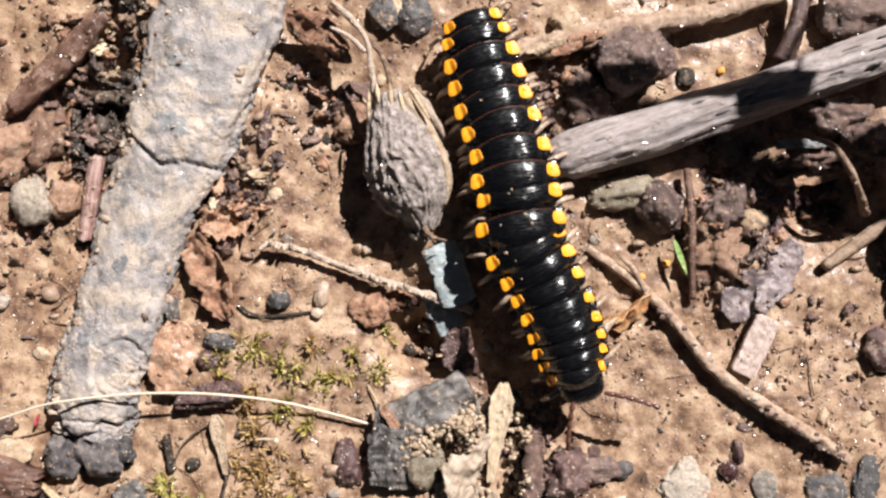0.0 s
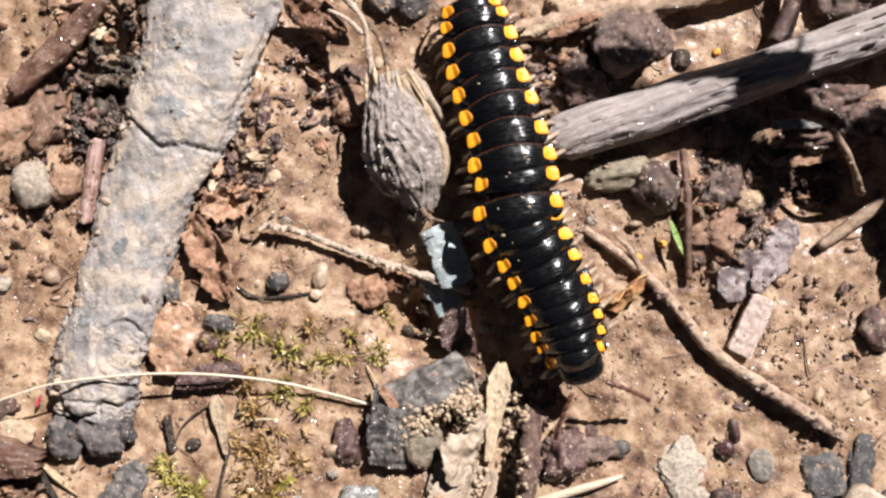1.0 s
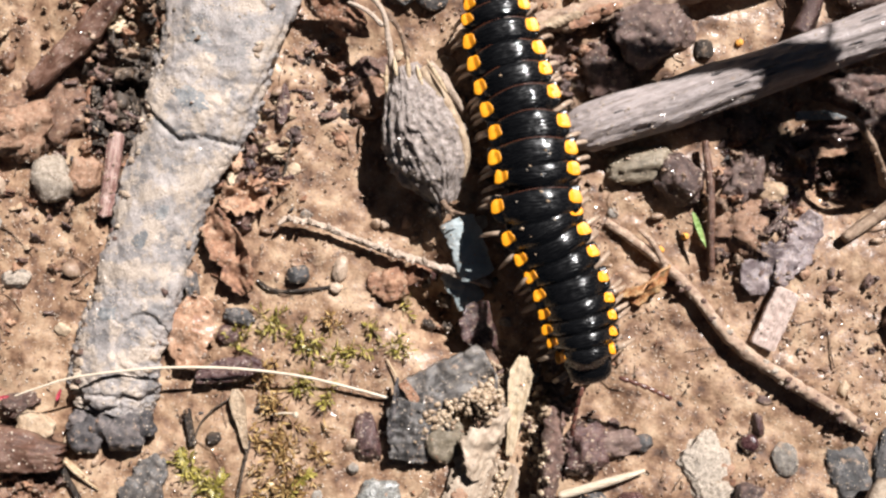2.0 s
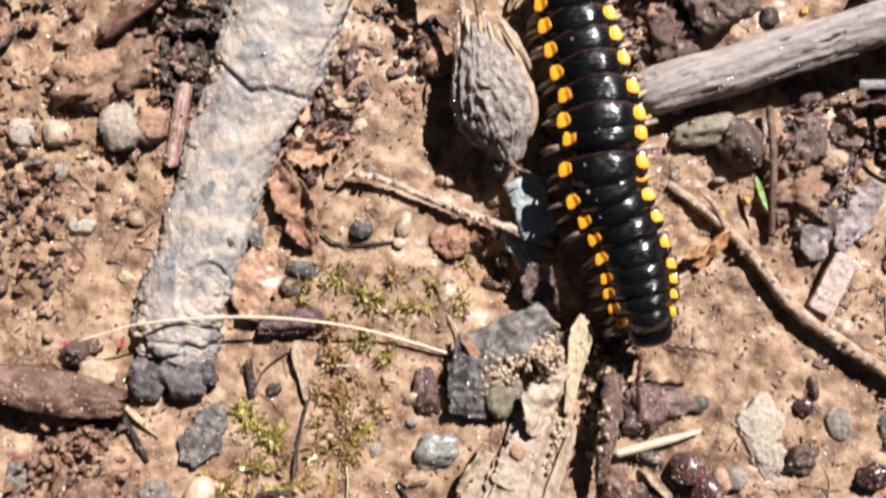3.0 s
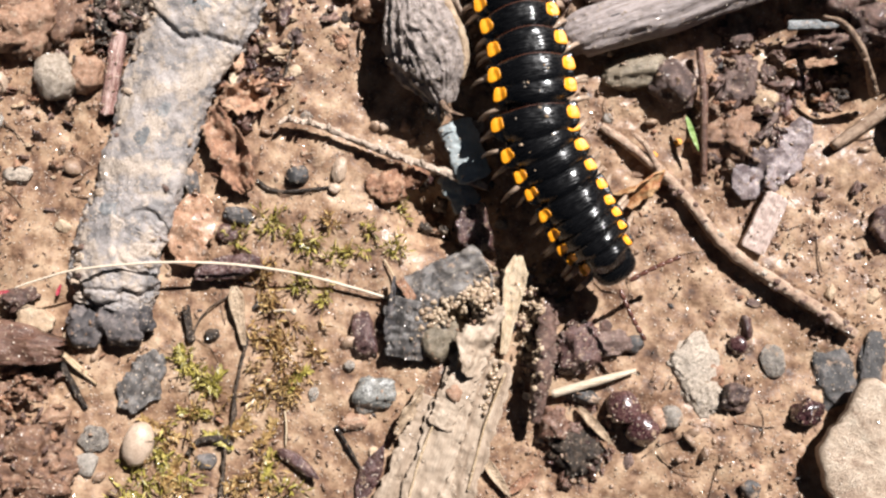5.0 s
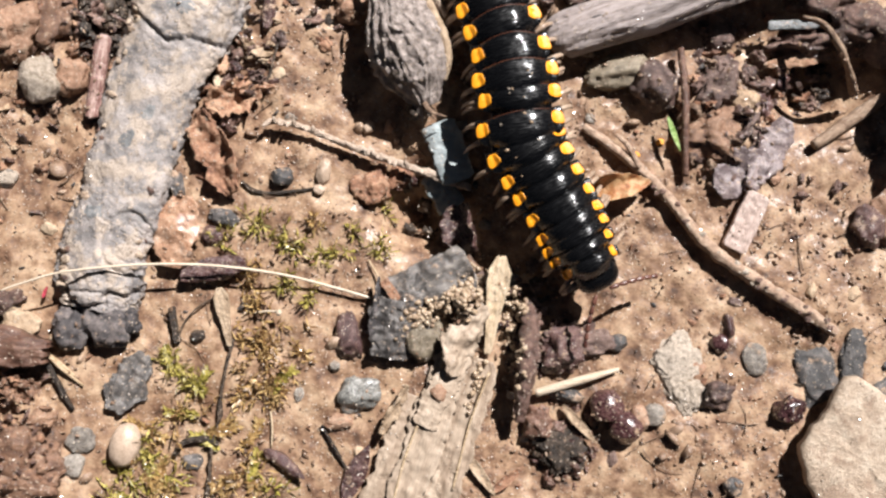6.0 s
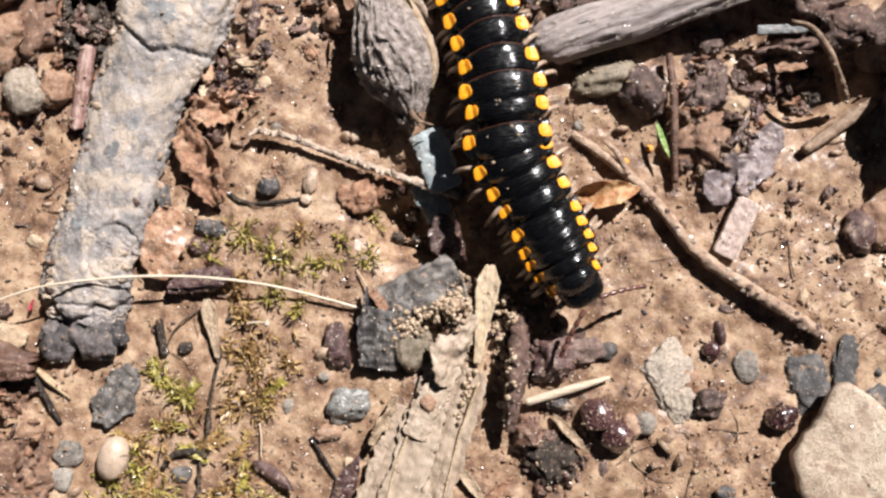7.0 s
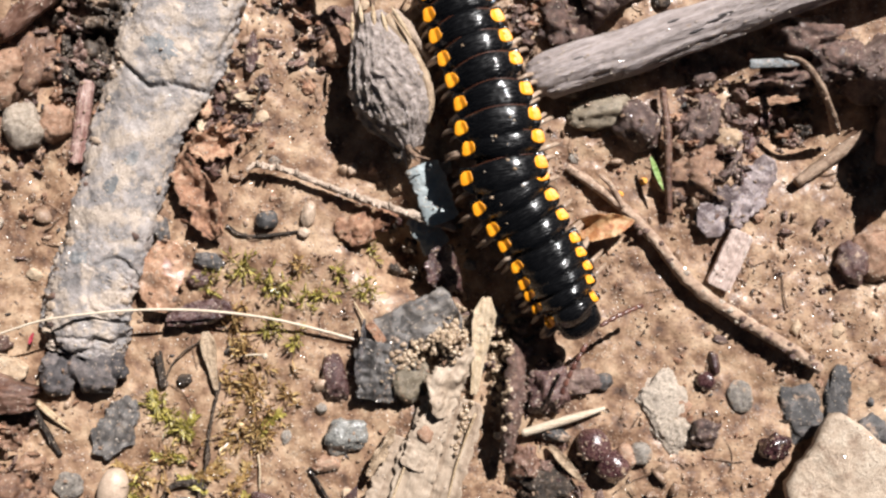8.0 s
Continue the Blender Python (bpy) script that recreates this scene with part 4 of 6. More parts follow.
flake("small_husk", WINE, "small pointed dark purple husk", "husk", -21.5, 16.1, 0.9, 4.8, 1.7, 84, 0.5, -50, 0, "leaf", 44, 0.06, 0.1)
flake("dark_chip", PEAT, "black chip lying on the mud", "chip", -32.2, -20.4, 0.8, 4.2, 0.75, -80, 0.6, 0, 0, "chip", 45, 0.1, 0.2)
flake("husk_scrap", WINE, "pinkish-brown curled husk on the moss", "husk", -19.4, -36.1, 1.0, 5.8, 1.8, -35, 0.4, -60, 20, "leaf", 46, 0.1, 0.2)
flake("husk_scrap", WINE, "brown pointed husk scrap", "husk", -11.2, -37.1, 0.9, 7.0, 2.6, 65, 0.5, -40, 0, "leaf", 47, 0.12, 0.3)
flake("leaf_sliver", BLUESTONE, "pale grey blade-like leaf scrap", "leaf scrap", 38.5, 14.2, 2.6, 5.8, 1.0, 2, 0.3, -20, 0, "chip", 48, 0.08, 0.1)
flake("red_shred", RUST, "thin reddish strip on the soil", "leaf scrap", 39.7, 10.5, 3.0, 7.6, 1.7, 8, 0.4, -20, 0, "other", 49, 0.14, 0.3, 8, 0)
stone(40.3, 12.7, 9.0, 3.0, 4.6, 8, CLOD, "reddish soil bank under the leaf strip", "soil_lump", "soil lump", rough=0.4, level=4, lift=0.2)
flake("brown_clod_bark", BROWNBARK, "chunky dark red-brown bark piece", "bark piece", -54.6, -22.2, 3.4, 17, 5.6, -8, 2.4, -40, 0, "other", 50, 0.1, 0.25)
flake("grey_scrap", GREYSTONE, "flat pale grey bark scrap", "bark scrap", -58.5, -33.8, 0.6, 7.0, 2.4, 78, 0.5, 0, 0, "chip", 51, 0.1, 0.1)
flake("olive_leaf", TAN, "thin grey-tan leaf sliver", "leaf", 3.0, -37.3, 0.8, 6.0, 1.3, -55, 0.3, 40, 15, "leaf", 52, 0.08, 0.2)
flake("olive_leaf", RUST, "thin brown leaf sliver", "leaf", 6.2, -37.9, 0.8, 4.6, 1.2, 40, 0.3, 40, 15, "leaf", 53, 0.08, 0.2)
flake("olive_leaf", TAN, "narrow curved leaf sliver by the berries", "leaf", 14.3, -31.5, 1.2, 6.0, 1.1, -48, 0.3, 40, -15, "leaf", 54, 0.08, 0.2)
for k, (x, y) in enumerate([(-46.9, -16.6, ), (-53.3, -16.9, ), (-58.7, -30.3, )]):
    flake("crimson_shred", RED, "tiny crimson plant shred", "plant shred", x, y, 0.8, 1.4, 0.4, 70 - 60 * k, 0.2, 30, 20, "leaf", 60 + k, 0.2, 0.6)


def slab(x, y, z, radius, corners, rz, thick, material, label, name="flat_stone", category="stone", seed=0, rx=0, ry=0, blunt=0.35):
    """A thin flat stone with a few blunt corners."""
    rng = random.Random(seed)
    bm = bmesh.new()
    n, m = 48, 8
    jit = [rng.uniform(0.8, 1.12) for _ in range(corners)]

    def rim(a):
        k = a / (2 * math.pi) * corners
        i, f = int(k) % corners, k - int(k)
        p = Vector((math.cos(0), math.sin(0))) * jit[i]
        q = Vector((math.cos(2 * math.pi / corners), math.sin(2 * math.pi / corners))) * jit[(i + 1) % corners]
        return p.lerp(q, f).length
    layers = []
    for s, h in ((0.0, 0.5), (0.35, 0.5), (0.7, 0.5), (0.9, 0.49), (0.97, 0.45), (1.0, 0.25), (1.0, -0.3), (0.9, -0.5), (0.0, -0.5)):
        row = []
        for k in range(n):
            a = 2 * math.pi * k / n
            r = lerp(rim(a), 0.92, blunt) * radius * s * (1 + 0.16 * fbm(math.cos(a) * 1.6, math.sin(a) * 1.6, seed, 5))
            px, py = r * math.cos(a), r * math.sin(a)
            row.append(bm.verts.new((px, py, h * thick + (0.4 * fbm(px * 0.35, py * 0.35, seed, 4) + 0.2 * fbm(px * 1.2, py * 1.2, seed, 4) if h > 0 else 0))))
        layers.append(row)
    for p, q in zip(layers, layers[1:]):
        for k in range(n):
            bm.faces.new((p[k], p[(k + 1) % n], q[(k + 1) % n], q[k]))
    bmesh.ops.remove_doubles(bm, verts=bm.verts, dist=0.001)
    return thing(name, bm, material, label, category, x, y, soil(x, y) + z, rx, ry, rz)


slab(45.5, -34.9, 3.2, 8.6, 5, 168, 2.0, PALESTONE, "flat tan stone dusted with dried mud", seed=3, ry=4, blunt=0.0)
stone(41.7, -25.6, 5.6, 6.8, 1.2, 15, SLATE, "flat dark slate half under a tan stone", "flat_stone", "stone", lift=-0.16, cuts=1, rough=0.35, level=4)
stone(45.7, -23.8, 3.4, 7.6, 1.3, -8, SLATE, "narrow dark slate flake in the mud", "flat_stone", "stone", lift=-0.12, cuts=3, rough=0.3, level=4)
stone(49.4, -28.2, 4.0, 4.0, 1.3, 20, SLATE, "small dark slate flake", "flat_stone", "stone", lift=-0.1, cuts=3, rough=0.3, level=4)
flake("slate_chip", GREYBARK, "blue-grey slate chip lying in mud", "stone", -37.4, -27.0, 0.3, 7.4, 4.6, 62, 1.0, -8, 0, "other", 71, 0.16, 0.25, 0, 2)
stone(25.5, -24.6, 5.6, 6.4, 2.0, 20, SANDSTONE, "flat pale gritty sandstone in the mud", "flat_stone", "stone", lift=0.03, cuts=3, rough=0.24, level=5)
stone(26.6, -27.8, 4.2, 5.6, 1.9, 35, SANDSTONE, "pale gritty stone set in mud", "flat_stone", "stone", lift=0.03, cuts=3, rough=0.24, level=5)

# ---- stones and berries ----
stone(-47.9, 7.8, 5.2, 5.2, 4.2, 20, SANDSTONE, "pale cream-grey angular pebble", rough=0.12, cuts=12, power=3.2)
stone(-44.1, 8.2, 3.6, 4.8, 3.4, 0, ORANGESTONE, "orange-brown rounded pebble in mud")
stone(-51.9, 13.2, 8.0, 6.0, 4.6, 12, ORANGESTONE, "orange-brown lump of hard soil", "soil_lump", "soil lump", rough=0.45, cuts=4, level=4)
stone(-48.9, 15.3, 9.5, 7.5, 2.4, 10, REDSOIL, "rusty lump of damp soil", "soil_lump", "soil lump", rough=0.6, cuts=2, level=4, lift=0.1)
stone(-55.1, 7.1, 3.4, 3.4, 2.4, 0, CREAM, "small cream pebble in mud", cuts=4)
stone(-59.1, 7.1, 3.0, 3.4, 2.4, 0, SANDSTONE, "small whitish pebble in mud", cuts=4)
stone(-52.1, -3.5, 3.4, 2.4, 1.4, 10, SANDSTONE, "flat whitish chip of stone in mud", cuts=4)
stone(-10.9, -28.2, 5.2, 4.0, 2.4, 22, SILVER, "silvery oval pebble with a shiny face", cuts=4)
stone(-37.6, -34.0, 3.5, 5.2, 3.2, -14, CREAM, "smooth cream oval seed", "seed", "seed", cuts=0, rough=0.03, power=2.0, lift=0.36)
stone(-12.2, -21.8, 2.7, 5.6, 2.4, 8, WINE, "purplish-brown oblong pellet on the mud", "pellet", "pellet", cuts=3, rough=0.2, power=2.8)
stone(-52.2, -3.5, 3.2, 2.2, 1.4, 0, GREYSTONE, "pale flat pebble in the mud")
stone(17.4, -29.6, 3.7, 4.2, 3.6, 20, BERRY, "dark red dried berry", "berry", "berry", cuts=2, rough=0.07)
stone(19.5, -31.9, 3.9, 3.6, 3.4, 50, BERRY, "blackish dried berry on mud", "berry", "berry", cuts=2, rough=0.08)
stone(22.8, -30.4, 2.6, 2.6, 2.2, 0, GREYSTONE, "small shiny bluish round pebble", cuts=1, rough=0.05)
stone(21.2, -30.8, 2.4, 3.0, 2.0, 0, ORANGESTONE, "small orange-brown pebble by berries")
stone(30.1, -27.9, 4.0, 3.4, 2.8, -10, BROWNROCK, "rounded dark brown crumb of rock", rough=0.25)
stone(30.4, -22.2, 2.2, 2.2, 2.0, 0, BERRY, "small purple-brown dried berry", "berry", "berry", cuts=2)
stone(31.5, -20.2, 1.4, 3.0, 1.6, 10, WINE, "tiny dark seed husk", "seed", "seed")
stone(34.4, -24.1, 3.2, 3.8, 1.4, 10, GREYSTONE, "smooth grey stone flush in the mud", cuts=2, lift=0.0, rough=0.1)
stone(38.1, -29.8, 3.8, 3.0, 2.8, 20, BERRY, "wine-brown lump of dried fruit", "berry", "berry", rough=0.25)
stone(31.8, -38.6, 2.6, 2.2, 1.8, 0, SLATE, "small black pebble in mud")
stone(-1.8, -28.1, 2.2, 2.6, 1.8, 0, ORANGESTONE, "small orange-brown crumb on the leaf", lift=0.9)
stone(-1.0, -24.6, 2.0, 1.1, 1.0, 5, GREYSTONE, "small shiny grey grain on the leaf", lift=1.2)
stone(-3.8, -21.6, 5.2, 5.2, 4.2, 30, OLIVE, "olive-brown gritty stone by the slab", rough=0.2)
stone(6.8, -15.0, 1.4, 1.4, 1.3, 0, BLUESTONE, "tiny bluish round grain", cuts=0)
stone(12.2, -22.9, 5.8, 5.2, 3.4, 20, WINE, "dark purplish soil lump", "soil_lump", "soil lump", rough=0.35)
stone(16.0, -22.2, 5.2, 3.0, 2.2, 10, BROWNROCK, "grey-brown lump of damp soil", "soil_lump", "soil lump", rough=0.3)
stone(12.6, -28.0, 4.4, 2.2, 2.0, -10, SLATE, "dark grey lump under the stalk", rough=0.2)
stone(12.3, -34.0, 5.4, 6.2, 2.6, 10, PEAT, "dark crumbly lump of rotten wood", "wood_lump", "rotten wood", rough=0.5, level=4)
stone(9.7, -31.5, 3.2, 4.0, 2.8, 10, BROWNBARK, "dark crumb of rotten wood", "wood_lump", "rotten wood", rough=0.4)
stone(18.6, -22.2, 2.6, 2.0, 1.6, 0, SLATE, "small dark flat crumb")
stone(19.9, 24.2, 9.4, 8.6, 5.6, 8, BROWNROCK, "rugged grey-brown rock with a wet dirty crust", "rock", "rock", rough=0.22, level=5, tilt=(-10, 6), lift=0.3)
stone(15.0, 19.7, 6.2, 6.0, 3.6, 10, CLOD, "dark brown clod by the rock", "soil_lump", "soil lump", rough=0.4)
stone(25.8, 21.9, 2.1, 2.3, 1.8, 0, PEAT, "small round black pebble", cuts=1)
stone(18.8, 8.9, 8.0, 4.2, 3.4, 10, OLIVE, "olive-tan oblong pebble below the branch")
stone(22.9, 7.3, 5.6, 6.0, 4.4, 0, BROWNROCK, "dark brown angular stone")
stone(30.4, 7.0, 5.0, 6.0, 4.0, 0, BROWNROCK, "dark wet crumbly clod", "soil_lump", "soil lump", rough=0.45, level=4)
stone(29.3, 1.9, 6.0, 5.4, 2.6, 0, REDSOIL, "crumbly brown clod of soil", "soil_lump", "soil lump", rough=0.55, level=4, lift=0.0, cuts=3)
stone(26.3, 0.7, 3.4, 3.0, 1.8, 0, REDSOIL, "small brown clod of soil", "soil_lump", "soil lump", rough=0.3)
stone(30.5, 13.8, 4.2, 4.6, 2.6, 0, BROWNROCK, "dark grey stone in the shade of the branch", rough=0.2)
stone(33.3, 5.4, 3.6, 3.0, 2.6, 0, TANSTONE, "tan pebble in the shade")
stone(47.4, -8.7, 4.2, 5.0, 2.8, 10, WINE, "dark purple-brown dried fruit lump", "berry", "berry", rough=0.2)
stone(46.7, 13.8, 8.0, 6.5, 5.5, 0, CLOD, "reddish crumbly soil lump", "soil_lump", "soil lump", rough=0.45)
stone(42.3, 17.4, 8.0, 4.5, 5.0, 0, CLOD, "reddish brown soil lump behind the stalk", "soil_lump", "soil lump", rough=0.4)
# stone added mostly out of view, its height set to shadow the hollow
stone(52.8, 5.5, 6.5, 9.0, 15.0, 10, BROWNROCK, "tall stone added at the edge to shade the hollow", "rock", "rock", rough=0.25)
stone(50.9, 13.3, 9.0, 8.5, 7.0, 0, BROWNROCK, "large brown stone in shadow", "rock", "rock", rough=0.25)
stone(50.2, -7.8, 5.6, 6.0, 2.6, 10, ORANGESTONE, "rusty brown stone in mud", "rock", "rock", rough=0.2)
stone(45.1, 28.8, 9, 6.5, 4.6, 0, BROWNROCK, "olive-brown rock behind the branch", "rock", "rock", rough=0.25)
stone(-32.2, -4.3, 1.8, 3.6, 2.2, 5, SLATE, "dark grey pebble against the log")
stone(-26.6, -7.9, 3.6, 1.9, 1.5, -8, SLATE, "small dark oblong pebble", cuts=3)
stone(-28.0, -9.9, 2.6, 2.2, 1.8, 0, WINE, "small dark lump beside moss")
stone(-20.0, -3.3, 2.6, 2.4, 1.8, 0, SLATE, "small dark pebble in the mud")
stone(-15.2, -2.6, 1.6, 3.0, 1.4, -15, CREAM, "pale oblong grain on mud", cuts=2)
stone(-15.7, -4.7, 1.4, 1.2, 1.2, 0, CREAM, "tiny pale grain on mud", cuts=1)
stone(-9.7, -4.1, 4.6, 4.0, 2.4, 30, RUST, "reddish brown bark crumb", "bark_crumb", "bark crumb", rough=0.35)
stone(-6.8, -3.1, 4.0, 3.0, 2.0, 30, RUST, "small reddish bark crumb", "bark_crumb", "bark crumb", rough=0.35)
stone(-11.6, 19.7, 5.2, 3.6, 2.6, 30, CLOD, "brown twisted clod beside the pod", "soil_lump", "soil lump", rough=0.4)
stone(-11.6, 16.9, 5.0, 4.6, 3.4, 0, ORANGESTONE, "brown rounded clod by the pod", "soil_lump", "soil lump", rough=0.3)
stone(-11.2, 19.1, 2.4, 2.2, 2.0, 0, TANSTONE, "small tan pebble by the clod", cuts=2)
stone(-3.3, 20.4, 2.6, 2.2, 2.0, 0, TANSTONE, "small tan pebble by the pod", cuts=2)
stone(-10.1, 2.6, 1.3, 1.6, 1.2, 0, CREAM, "tiny white grain in shade", cuts=1)
stone(-8.1, 29.0, 4.2, 4.0, 2.6, 0, SLATE, "dark pebble half in mud", rough=0.2)
stone(-4.6, 29.0, 4.0, 4.6, 2.8, 0, SLATE, "blue-black pebble half in mud", rough=0.2)
stone(-6.8, 29.6, 2.0, 4.0, 2.4, 10, TANSTONE, "tan sliver between dark pebbles")
stone(12.5, 28.0, 4.0, 3.0, 2.4, 0, TANSTONE, "pale tan lump beyond the twig")
stone(-49.7, -20.2, 4.6, 3.6, 2.6, -20, TANSTONE, "tan-and-dark pebble by the charred end")
stone(-51.8, -17.7, 4.4, 2.6, 2.6, 10, CLOD, "dark damp soil clod by log", "soil_lump", "soil lump", rough=0.4)
stone(-51.9, -37.5, 13, 10, 5.0, 0, REDSOIL, "large crumbly mound of brown soil", "soil_clod", "soil lump", rough=0.5, level=5, cuts=2, lift=-0.12)
for x, y, s, r in ((-49.6, -27.6, 4.2, 10), (-53.4, -29.8, 5.4, 60), (-47.4, -31.4, 3.2, 25), (-50.6, -24.4, 3.4, 80), (-56.4, -31.6, 4.6, 15), (-46.2, -37.4, 3.6, 40)):
    stone(x, y, s, s * 0.8, s * 0.45, r, REDSOIL, "reddish crumbling lump of damp soil", "soil_lump", "soil lump", rough=0.6, level=4, lift=0.05, cuts=3)
stone(-43.0, -33.6, 3.6, 3.0, 1.6, 20, GREYSTONE, "small grey gritty pebble", lift=0.0)
stone(-43.8, -36.5, 3.2, 2.8, 1.5, 20, GREYSTONE, "small dull grey pebble", lift=0.0)
stone(-30.3, -36.1, 2.8, 2.0, 1.2, 0, SLATE, "dark flat pebble among moss")
stone(-29.5, -21.6, 1.6, 1.5, 1.3, 0, PEAT, "tiny black crumb on mud")
stone(-13.8, -25.0, 1.4, 1.3, 1.1, 0, GREYSTONE, "tiny grey pebble in mud")
stone(-13.3, -31.4, 3.6, 1.8, 1.2, 10, ORANGESTONE, "orange-brown crumb of damp soil")
stone(6.4, -28.3, 0.9, 0.8, 0.8, 0, WHITE, "tiny white grain on the stick", cuts=1, lift=0.8)
stone(8.0, -33.4, 1.0, 0.6, 0.6, 0, WHITE, "tiny white fleck on mud", cuts=1, lift=0.6)
for x, y in [(23.6, 0.9, ), (20.8, -0.6, ), (29.9, 22.7, )]:
    stone(x, y, 0.9, 0.8, 0.5, 0, ORANGESPECK, "tiny orange fungus speck", "orange_speck", "fungus", cuts=1, lift=0.4)


# crumbling humus heap beside the log
def humus_heap(x, y, n, spread, seed, label, tall=1.9, mats=(PEAT, PEAT, CLOD, RUST, TWIG), top=2.6):
    rng = random.Random(seed)
    heap = base("humus_heap", label, "humus", x, y, soil(x, y))
    protos = [rock_mesh("crumb", 1.0, 1.0, 0.7, mats[k % len(mats)], 200 + seed + k, 0.8, 6, level=3) for k in range(10)]
    for k in range(n):
        a, r = rng.uniform(0, 6.28), spread * math.sqrt(rng.random())
        s = rng.uniform(0.5, 1) * top * rng.uniform(0.3, 1)
        ob = new("crumb", protos[k % 10])
        ob.parent = heap
        ob.matrix_local = pose(r * math.cos(a) * MM, r * math.sin(a) * 1.4 * MM, max(0.2, tall * (1 - r / spread)) * MM, rng.uniform(0, 360), rng.uniform(0, 360), 0) @ Matrix.Diagonal((s, s * rng.uniform(0.5, 1.6), s * rng.uniform(0.5, 1), 1))


humus_heap(-39.4, 20.2, 90, 4.8, 1, "heap of black and brown crumbling humus against the log", 2.2, (PEAT, PEAT, PEAT, CLOD, TWIG), 3.2)
humus_heap(-41.7, 14.8, 60, 3.6, 2, "small heap of black humus crumbs", 1.9, (PEAT, PEAT, PEAT, CLOD, RUST), 2.8)
humus_heap(-36.5, 28.4, 60, 4.6, 3, "pale-edged heap of rotting litter crumbs", 2.2, (TAN, STRAW, RUST, PEAT, TWIG))
humus_heap(-51.9, -37.8, 290, 7.8, 4, "crumbly mound of reddish-brown soil", 2.4, (REDSOIL, REDSOIL, CLOD, REDSOIL, RUST), 1.25)
humus_heap(30.4, 3.2, 60, 5.0, 5, "crumbled brown soil beside the stalk", 1.6, (CLOD, CLOD, BROWNROCK, RUST, TWIG), 2.2)
humus_heap(12.9, -33.7, 60, 4.2, 6, "dark rotten wood crumbs", 1.4, (BROWNBARK, PEAT, WINE, CLOD, BROWNBARK), 2.0)
humus_heap(-6.8, -5.0, 50, 5.0, 7, "shaded reddish bark crumbs under the twig", 1.0, (RUST, CLOD, WINE, PEAT, RUST), 2.2)
humus_heap(1.4, -18.4, 170, 3.0, 8, "tan sand grains heaped round the splinter", 4.6, (TANSTONE, PALESTONE, SANDSTONE, TANSTONE, CREAM), 1.1)
# rubble in the hollow: extra black crumbs put its deep shade into the colour
humus_heap(41.4, 8.6, 130, 7.0, 9, "soil rubble under the branch, coloured dark for the hollow's shade", 2.4, (CLOD, BROWNROCK, RUST, PEAT, PEAT), 2.6)
humus_heap(-25.8, 8.3, 70, 4.6, 11, "torn brown leaf crumbs and soil against the log", 1.3, (RUST, CLOD, WINE, TAN, CLOD), 2.4)
humus_heap(-23.4, 11.5, 36, 4.0, 12, "reddish-brown damp soil crumbs", 0.7, (CLOD, RUST, BROWNROCK, CLOD, TANSTONE), 1.8)
humus_heap(-48.7, 27.2, 30, 7.0, 13, "loose brown rubble of soil and small stones", 0.5, (REDSOIL, ORANGESTONE, TANSTONE, REDSOIL, RUST), 2.4)
humus_heap(-47.0, 11.5, 60, 5.5, 14, "damp brown soil crumbs round the pebbles", 0.8, (CLOD, CLOD, BROWNROCK, ORANGESTONE, RUST), 2.2)
humus_heap(33.0, 9.5, 70, 5.5, 15, "damp brown rubble below the branch", 1.0, (CLOD, BROWNROCK, CLOD, WINE, RUST), 2.4)
humus_heap(8.9, -20.1, 90, 5.0, 16, "dark damp soil crumbs ahead of the millipede", 1.2, (CLOD, WINE, CLOD, BROWNROCK, PEAT), 2.0)
humus_heap(-16.7, 18.5, 50, 4.5, 17, "brown damp soil crumbs by the pod", 0.6, (CLOD, CLOD, RUST, BROWNROCK, PEAT), 2.0)
humus_heap(-50.7, -30.5, 80, 6.0, 18, "damp reddish soil crumbs", 0.9, (REDSOIL, CLOD, RUST, REDSOIL, REDSOIL), 1.8)
humus_heap(2.6, -17.8, 120, 3.2, 19, "clump of pale sand grains stuck round the splinter", 2.6, (SANDSTONE, PALESTONE, SANDSTONE, TANSTONE, PALESTONE), 1.0)
humus_heap(-59.0, 19.3, 40, 6.5, 20, "damp litter and soil crumbs", 0.8, (REDSOIL, CLOD, TANSTONE, RUST, REDSOIL), 2.4)
humus_heap(-58.9, 4.7, 70, 6.0, 21, "reddish damp soil crumbs among pebbles", 0.9, (REDSOIL, CLOD, REDSOIL, RUST, BROWNROCK), 2.2)
humus_heap(-57.3, -5.6, 70, 6.0, 22, "crumbly reddish soil with red shreds", 0.9, (REDSOIL, CLOD, REDSOIL, RUST, CLOD), 2.0)
humus_heap(-49.7, -0.9, 40, 5.0, 23, "small soil crumbs beside the log", 0.5, (REDSOIL, CLOD, TANSTONE, REDSOIL, BROWNROCK), 1.6)
humus_heap(40.9, -9.9, 34, 6.0, 24, "thin scatter of damp brown soil crumbs", 0.35, (REDSOIL, CLOD, REDSOIL, BROWNROCK, REDSOIL), 1.5)
humus_heap(12.8, 18.7, 60, 4.6, 10, "brown crumbs beside the rock", 1.4, (CLOD, BROWNROCK, RUST, TWIG, CLOD), 2.2)


